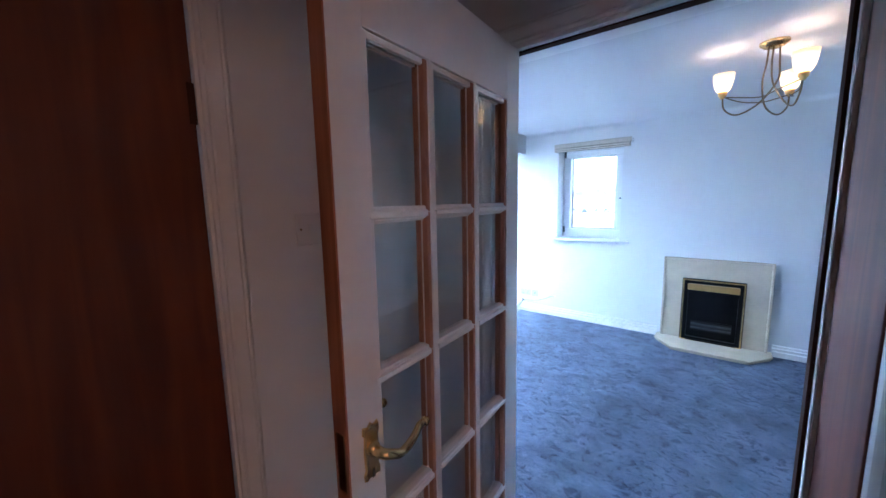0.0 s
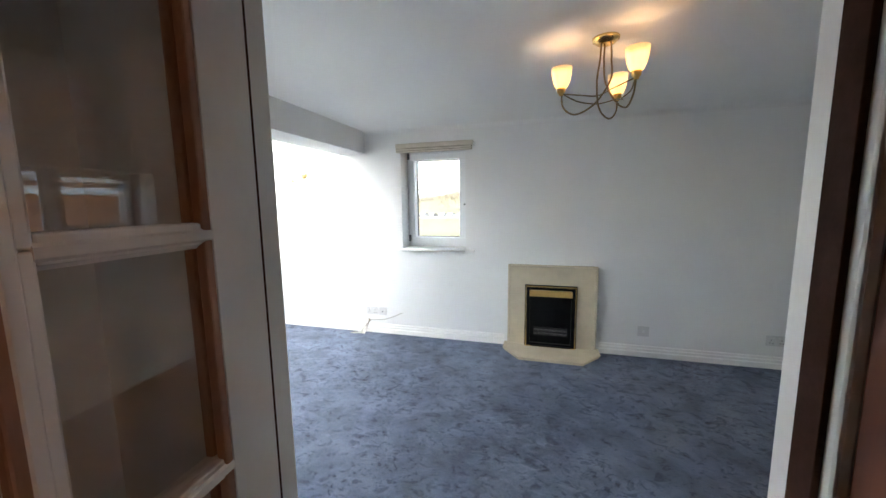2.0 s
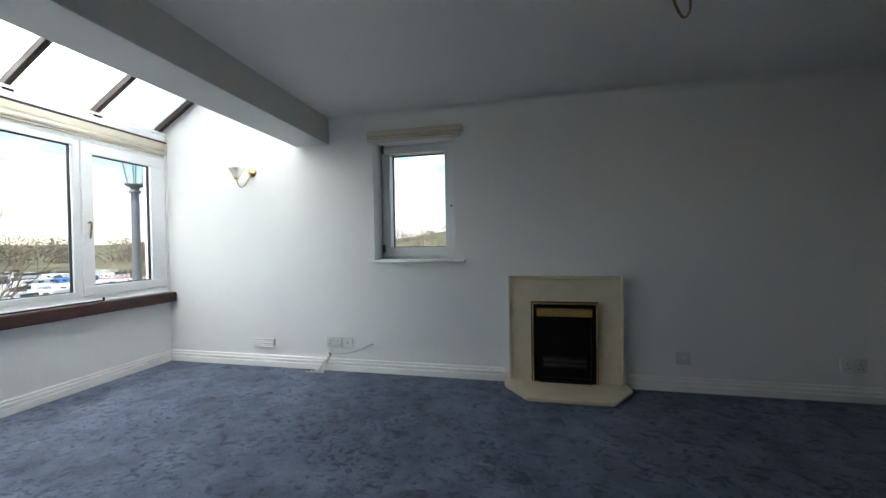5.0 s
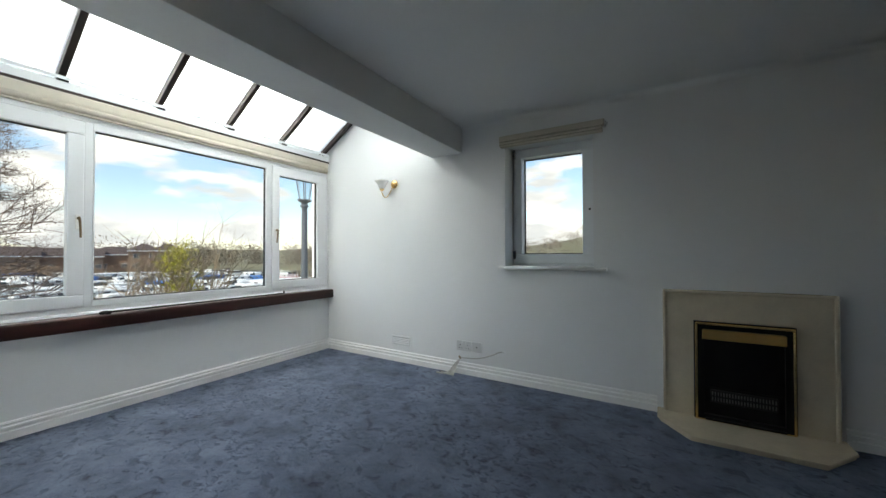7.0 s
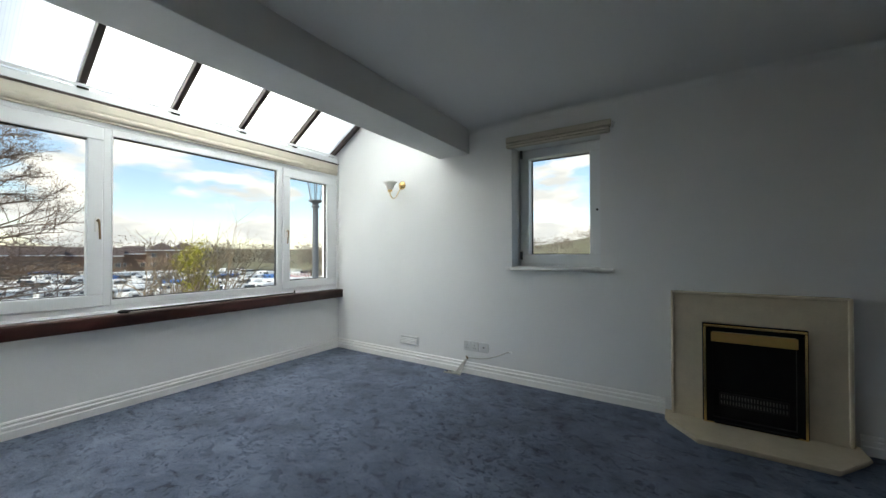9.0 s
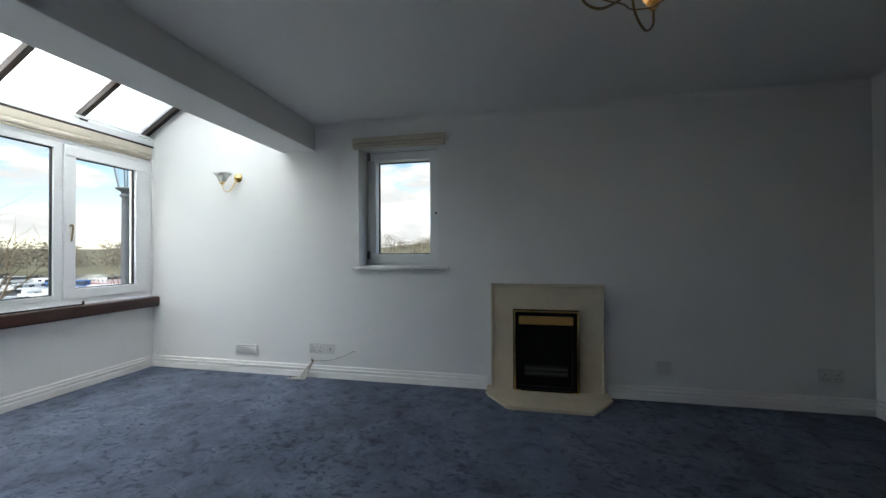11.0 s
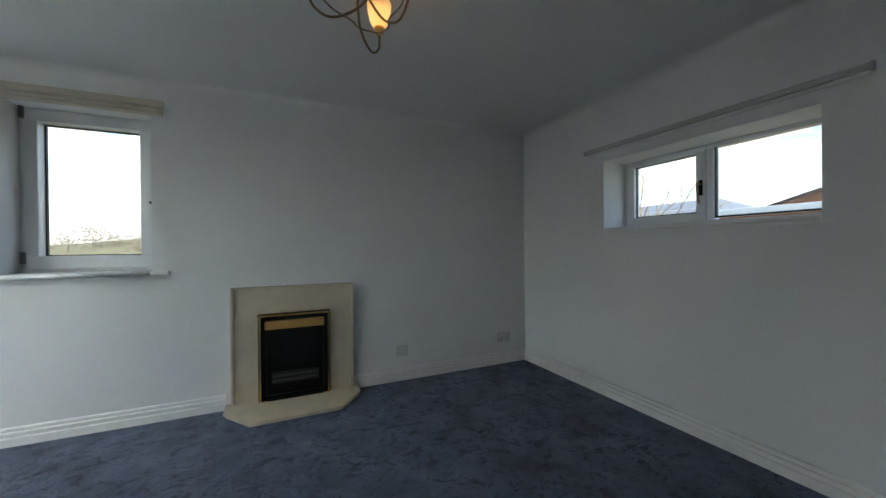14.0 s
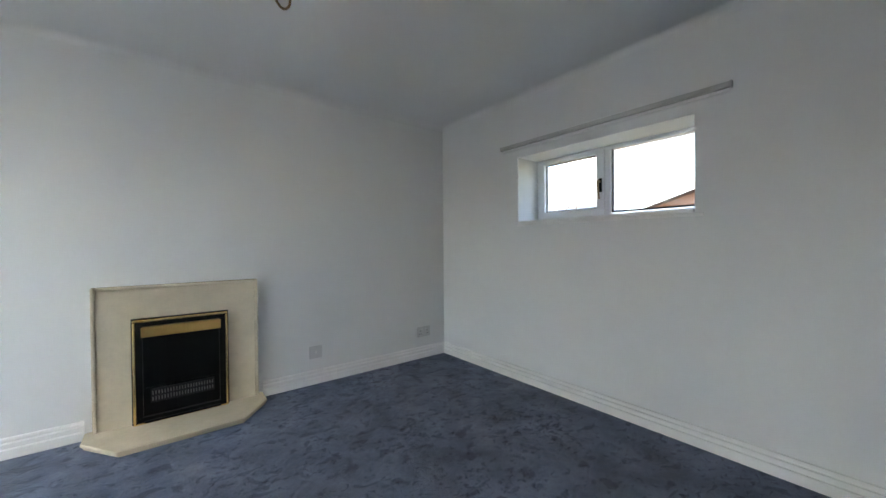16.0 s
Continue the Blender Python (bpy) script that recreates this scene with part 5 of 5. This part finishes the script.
for b_, d_, w_ in ((88.5, 126, 14), (82.4, 130, 13), (78.6, 134, 9), (75.9, 130, 6)):
    house("house", away(b_, d_), b_, w_, 8, 3.9 + w_ * 0.03, 5.9 + w_ * 0.04, M_BRICK, M_ROOF, "brown brick canal-side terrace with a tiled roof", 2, 5 if w_ > 10 else 3, group="far brick houses")
house("house", away(73.6, 134), 73.6, 8, 8, 4.6, 6.6, M_BRICK, M_ROOF, "small brown brick house with a tiled roof", 2, 2, 2.2, "far brick houses")
for b_, d_ in ((70.9, 130), (68.6, 126)):
    house("house", away(b_, d_), b_, 6.6, 7.5, 5.6, 7.5, M_BRICK, M_ROOF, "brick pavilion house with a shallow hipped roof", 2, 2, 3.0, "far brick houses")
# neighbour to the east
house("house", (20.6, -1.5, GZ), 0, 12, 11, 5.6, 7.32, M_TERRA, M_PALEROOF, "orange brick neighbouring house with a low gable", 1, 3)
house("house", (22.0, 12.0, GZ), 90, 9, 8, 6.3, 7.2, M_TERRA, M_METALROOF, "neighbouring house with a pale grey hipped roof", 1, 3, 1.5)
fl = thing("garage", (11.7, 2.0, GZ), "low flat-roofed garage with a pale sheet roof", "garage")
part("wall", box((10.6, -4.0, GZ - 0.3), (12.8, 9.0, 1.9)), M_TERRA, fl)
part("roof", box((10.4, -4.2, 1.9), (13.0, 9.2, 2.02), 0.02), M_METALROOF, fl)
part("fascia", box((10.36, -4.2, 1.86), (10.4, 9.2, 2.06), 0.01), M_UPVC, fl)
part("roof_ridge", box((11.6, -4.2, 2.02), (11.8, 9.2, 2.12), 0.03), M_METALROOF, fl)


# ---- moored boats ----
def boat(at, yaw, length, hull_mat, label, cabin=0.5, cover=None):
    t = new("boat")
    t.matrix_basis = Matrix.Translation(at) @ Matrix.Rotation(radians(yaw), 4, "Z")
    tagged(t, label, "boat", "moored boats")
    m = t.matrix_basis
    hw = length * 0.15
    b = bmesh.new()
    rings = []
    for k, wdt, top, keel in ((-0.5, 0.85, 0.75, -0.1), (-0.2, 1.0, 0.75, -0.15), (0.15, 0.95, 0.8, -0.15), (0.38, 0.6, 0.92, -0.1), (0.5, 0.04, 1.05, 0.1)):
        x = k * length
        rings.append([b.verts.new(m @ Vector(p)) for p in ((x, -hw * wdt, top), (x, -hw * wdt * 0.8, keel), (x, hw * wdt * 0.8, keel), (x, hw * wdt, top))])
    for p, q in zip(rings, rings[1:]):
        for i in range(4):
            b.faces.new((p[i], p[(i + 1) % 4], q[(i + 1) % 4], q[i]))
    b.faces.new(rings[0])
    part("hull", b, hull_mat, t)
    c0, c1 = -0.36 * length, (-0.36 + cabin) * length
    cb = part("cabin", box((c0, -hw * 0.78, 0.7), (c1, hw * 0.78, 1.45), 0.12, m), cover or M_HULLW, t)
    for s in (-1, 1):
        for i in range(3):
            x = c0 + (i + 0.5) * (c1 - c0) / 3
            part("window", box((x - 0.28, s * hw * 0.78 - 0.02, 1.0), (x + 0.28, s * hw * 0.78 + 0.02, 1.27), 0.02, m), M_DARKPANE, cb)
    part("screen", box((c1 - 0.02, -hw * 0.6, 1.42), (c1 + 0.05, hw * 0.6, 1.8), 0.02, m @ pose(0, 0, 0)), M_DARKPANE, t)
    return t


def boat_at(ob, place, yaw):
    copy_thing(ob, Matrix.Translation(place) @ Matrix.Rotation(radians(yaw), 4, "Z"))


bz = WATER + 0.1
first = boat(away(79.5, 62, bz), 30, 7.5, M_HULLW, "white moored cabin cruiser")
narrow = boat(away(61.5, 88, bz), -25, 14, M_HULLD, "long moored boat with a pale cabin", 0.75)
blue = boat(away(58.6, 70, bz), 10, 7, M_HULLW, "white moored boat under a blue cover", 0.62, M_HULLB)
red = boat(away(54.3, 74, bz), -20, 9, M_HULLR, "red-hulled moored boat with a white cabin", 0.6)
rb = random.Random(5)
for row, (dist, lo, hi, n) in enumerate(((44, 60, 85, 7), (52, 58, 86, 8), (62, 56, 84, 9), (74, 57, 83, 9), (88, 58, 82, 8))):
    for k in range(n):
        be = lo + (hi - lo) * (k + 0.5 + rb.uniform(-0.3, 0.3)) / n
        boat_at((first, first, first, narrow, blue)[rb.randrange(5)] if row else first, away(be, dist / max(0.62, math.cos(radians(be - 35))) * 0.86 + rb.uniform(-2, 2), bz), rb.choice((15, 105, 195, -80)) + rb.uniform(-8, 8))
boat_at(red, away(52.8, 60, bz), 70)
boat_at(red, away(63.0, 100, bz), 20)

for k, (b0, d0, b1, d1) in enumerate(((88, 66, 57, 50), (86, 82, 56, 62), (84, 100, 56, 78), (82, 118, 57, 92))):
    p, q = away(b0, d0, WATER), away(b1, d1, WATER)
    j = thing("jetty", p.lerp(q, 0.5), "long pale boarded floating jetty", "jetty", "marina jetties")
    dirn = (q - p).normalized()
    mm = Matrix.Translation(p) @ dirn.to_track_quat("X", "Z").to_matrix().to_4x4()
    part("deck", box((0, -0.8, 0.25), ((q - p).length, 0.8, 0.5), 0.03, mm), M_DECK, j)
    for i in range(9):
        part("mooring_post", tube([mm @ Vector((i * (q - p).length / 9 + 1, 0.9, -1)), mm @ Vector((i * (q - p).length / 9 + 1, 0.9, 1.6))], 0.12, 8), M_HULLD if i % 3 else M_HULLW, j)


# ---- far trees and cars ----
def tree_belt(name, places, label, seed, mat=M_WOODS):
    """Far woods: ragged crowns of many loose blades."""
    rng = random.Random(seed)
    b = bmesh.new()
    for p, h in places:
        add_tube(b, [p, p + Vector((0, 0, h * 0.6))], h * 0.02, 4, h * 0.008)
        for k in range(11):
            c = p + Vector((rng.gauss(0, h * 0.3), rng.gauss(0, h * 0.3), h * rng.uniform(0.08, 0.85) ** 1.15))
            leaf_clumps(b, rng, c, (h * 0.16, h * 0.16, h * 0.1), 26, h * 0.036)
    return tagged(new(name, mesh_of(name, b, mat)), label, "trees", kind="stuff")


rt = random.Random(9)
scrub = [(away(rt.uniform(66, 87), rt.uniform(104, 118)), rt.uniform(1.8, 3.6)) for _ in range(70)]
tree_belt("bank_scrub", scrub, "reddish-brown scrub along the far bank", 26, M_SCRUB)
belt = [(away(rt.uniform(44, 90), rt.uniform(165, 230)), rt.uniform(6, 11)) for _ in range(130)]
tree_belt("far_trees", belt, "distant belt of bare and greening trees", 21)
bank = []
for _ in range(120):
    p = away(rt.uniform(-8, 42), 150 + 170 * rt.random() ** 0.7)
    p.z = ground_height(p.x, p.y)
    bank.append((p, rt.choice((1.8, 2.6, 4.0, 6.5, 9.0)) * rt.uniform(0.7, 1.3)))
for b_, d_, h_ in ((19.7, 240, 13), (19.0, 240, 12), (17.9, 238, 6.5), (17.4, 238, 6), (15.7, 232, 6.5), (15.0, 232, 7.5), (14.4, 230, 7), (13.6, 230, 6), (9.1, 215, 8.5), (6.0, 215, 7)):
    p = away(b_, d_)
    p.z = ground_height(p.x, p.y)
    bank.append((p, h_))
tree_belt("hill_trees", bank, "scattered trees and scrub on the grassy hill", 22)
hedge = [(away(rt.uniform(2, 50), rt.uniform(95, 108)), rt.uniform(1.2, 2.0)) for _ in range(70)]
tree_belt("hedge", hedge, "low scrubby hedge across the grass", 24)
bare_shrub(Vector((14.2, 9.3, GZ)), 7.9, 31, M_PALETWIG, "small tree in young leaf beside the neighbouring garage", 3600, M_BLOSSOM, 6, 0.6)


def car(at, yaw):
    t = new("car")
    t.matrix_basis = Matrix.Translation(at) @ Matrix.Rotation(radians(yaw), 4, "Z")
    tagged(t, "parked car on the pale gravel car park", "car", "parked cars")
    m = t.matrix_basis
    b = extrude_profile([(-2.1, 0.3), (2.1, 0.3), (2.15, 0.75), (1.1, 0.95), (0.5, 1.42), (-1.1, 1.45), (-1.9, 1.0), (-2.15, 0.9)], (0, -0.85, 0), (0, 0.85, 0), (1, 0, 0))
    b.transform(m)
    part("body", b, M_CAR, t)
    for s in (-1, 1):
        g = extrude_profile([(-1.55, 0.98), (0.85, 0.98), (0.42, 1.36), (-1.05, 1.38)], (0, s * 0.86 - 0.01, 0), (0, s * 0.86 + 0.01, 0), (1, 0, 0))
        g.transform(m)
        part("side_window", g, M_DARKPANE, t)
        for x in (-1.3, 1.3):
            part("wheel", lathe([(0, -0.1), (0.32, -0.1), (0.32, 0.1), (0, 0.1)], 14, m @ pose(x, s * 0.8, 0.32, 90)), M_TYRE, t)
    return t


c0 = car(Vector((-14, 118, GZ + 0.14)), 80)
for k in range(1, 15):
    copy_thing(c0, Matrix.Translation((-14 - k * 3.4 + rt.uniform(-0.3, 0.3), 118 + rt.uniform(-1, 1), GZ + 0.14)) @ Matrix.Rotation(radians(80 + rt.uniform(-6, 6)), 4, "Z"))
for k in range(8):
    copy_thing(c0, Matrix.Translation((-8 + k * 3.6, 117 + rt.uniform(-1, 1), GZ + 0.14)) @ Matrix.Rotation(radians(95 + rt.uniform(-6, 6)), 4, "Z"))
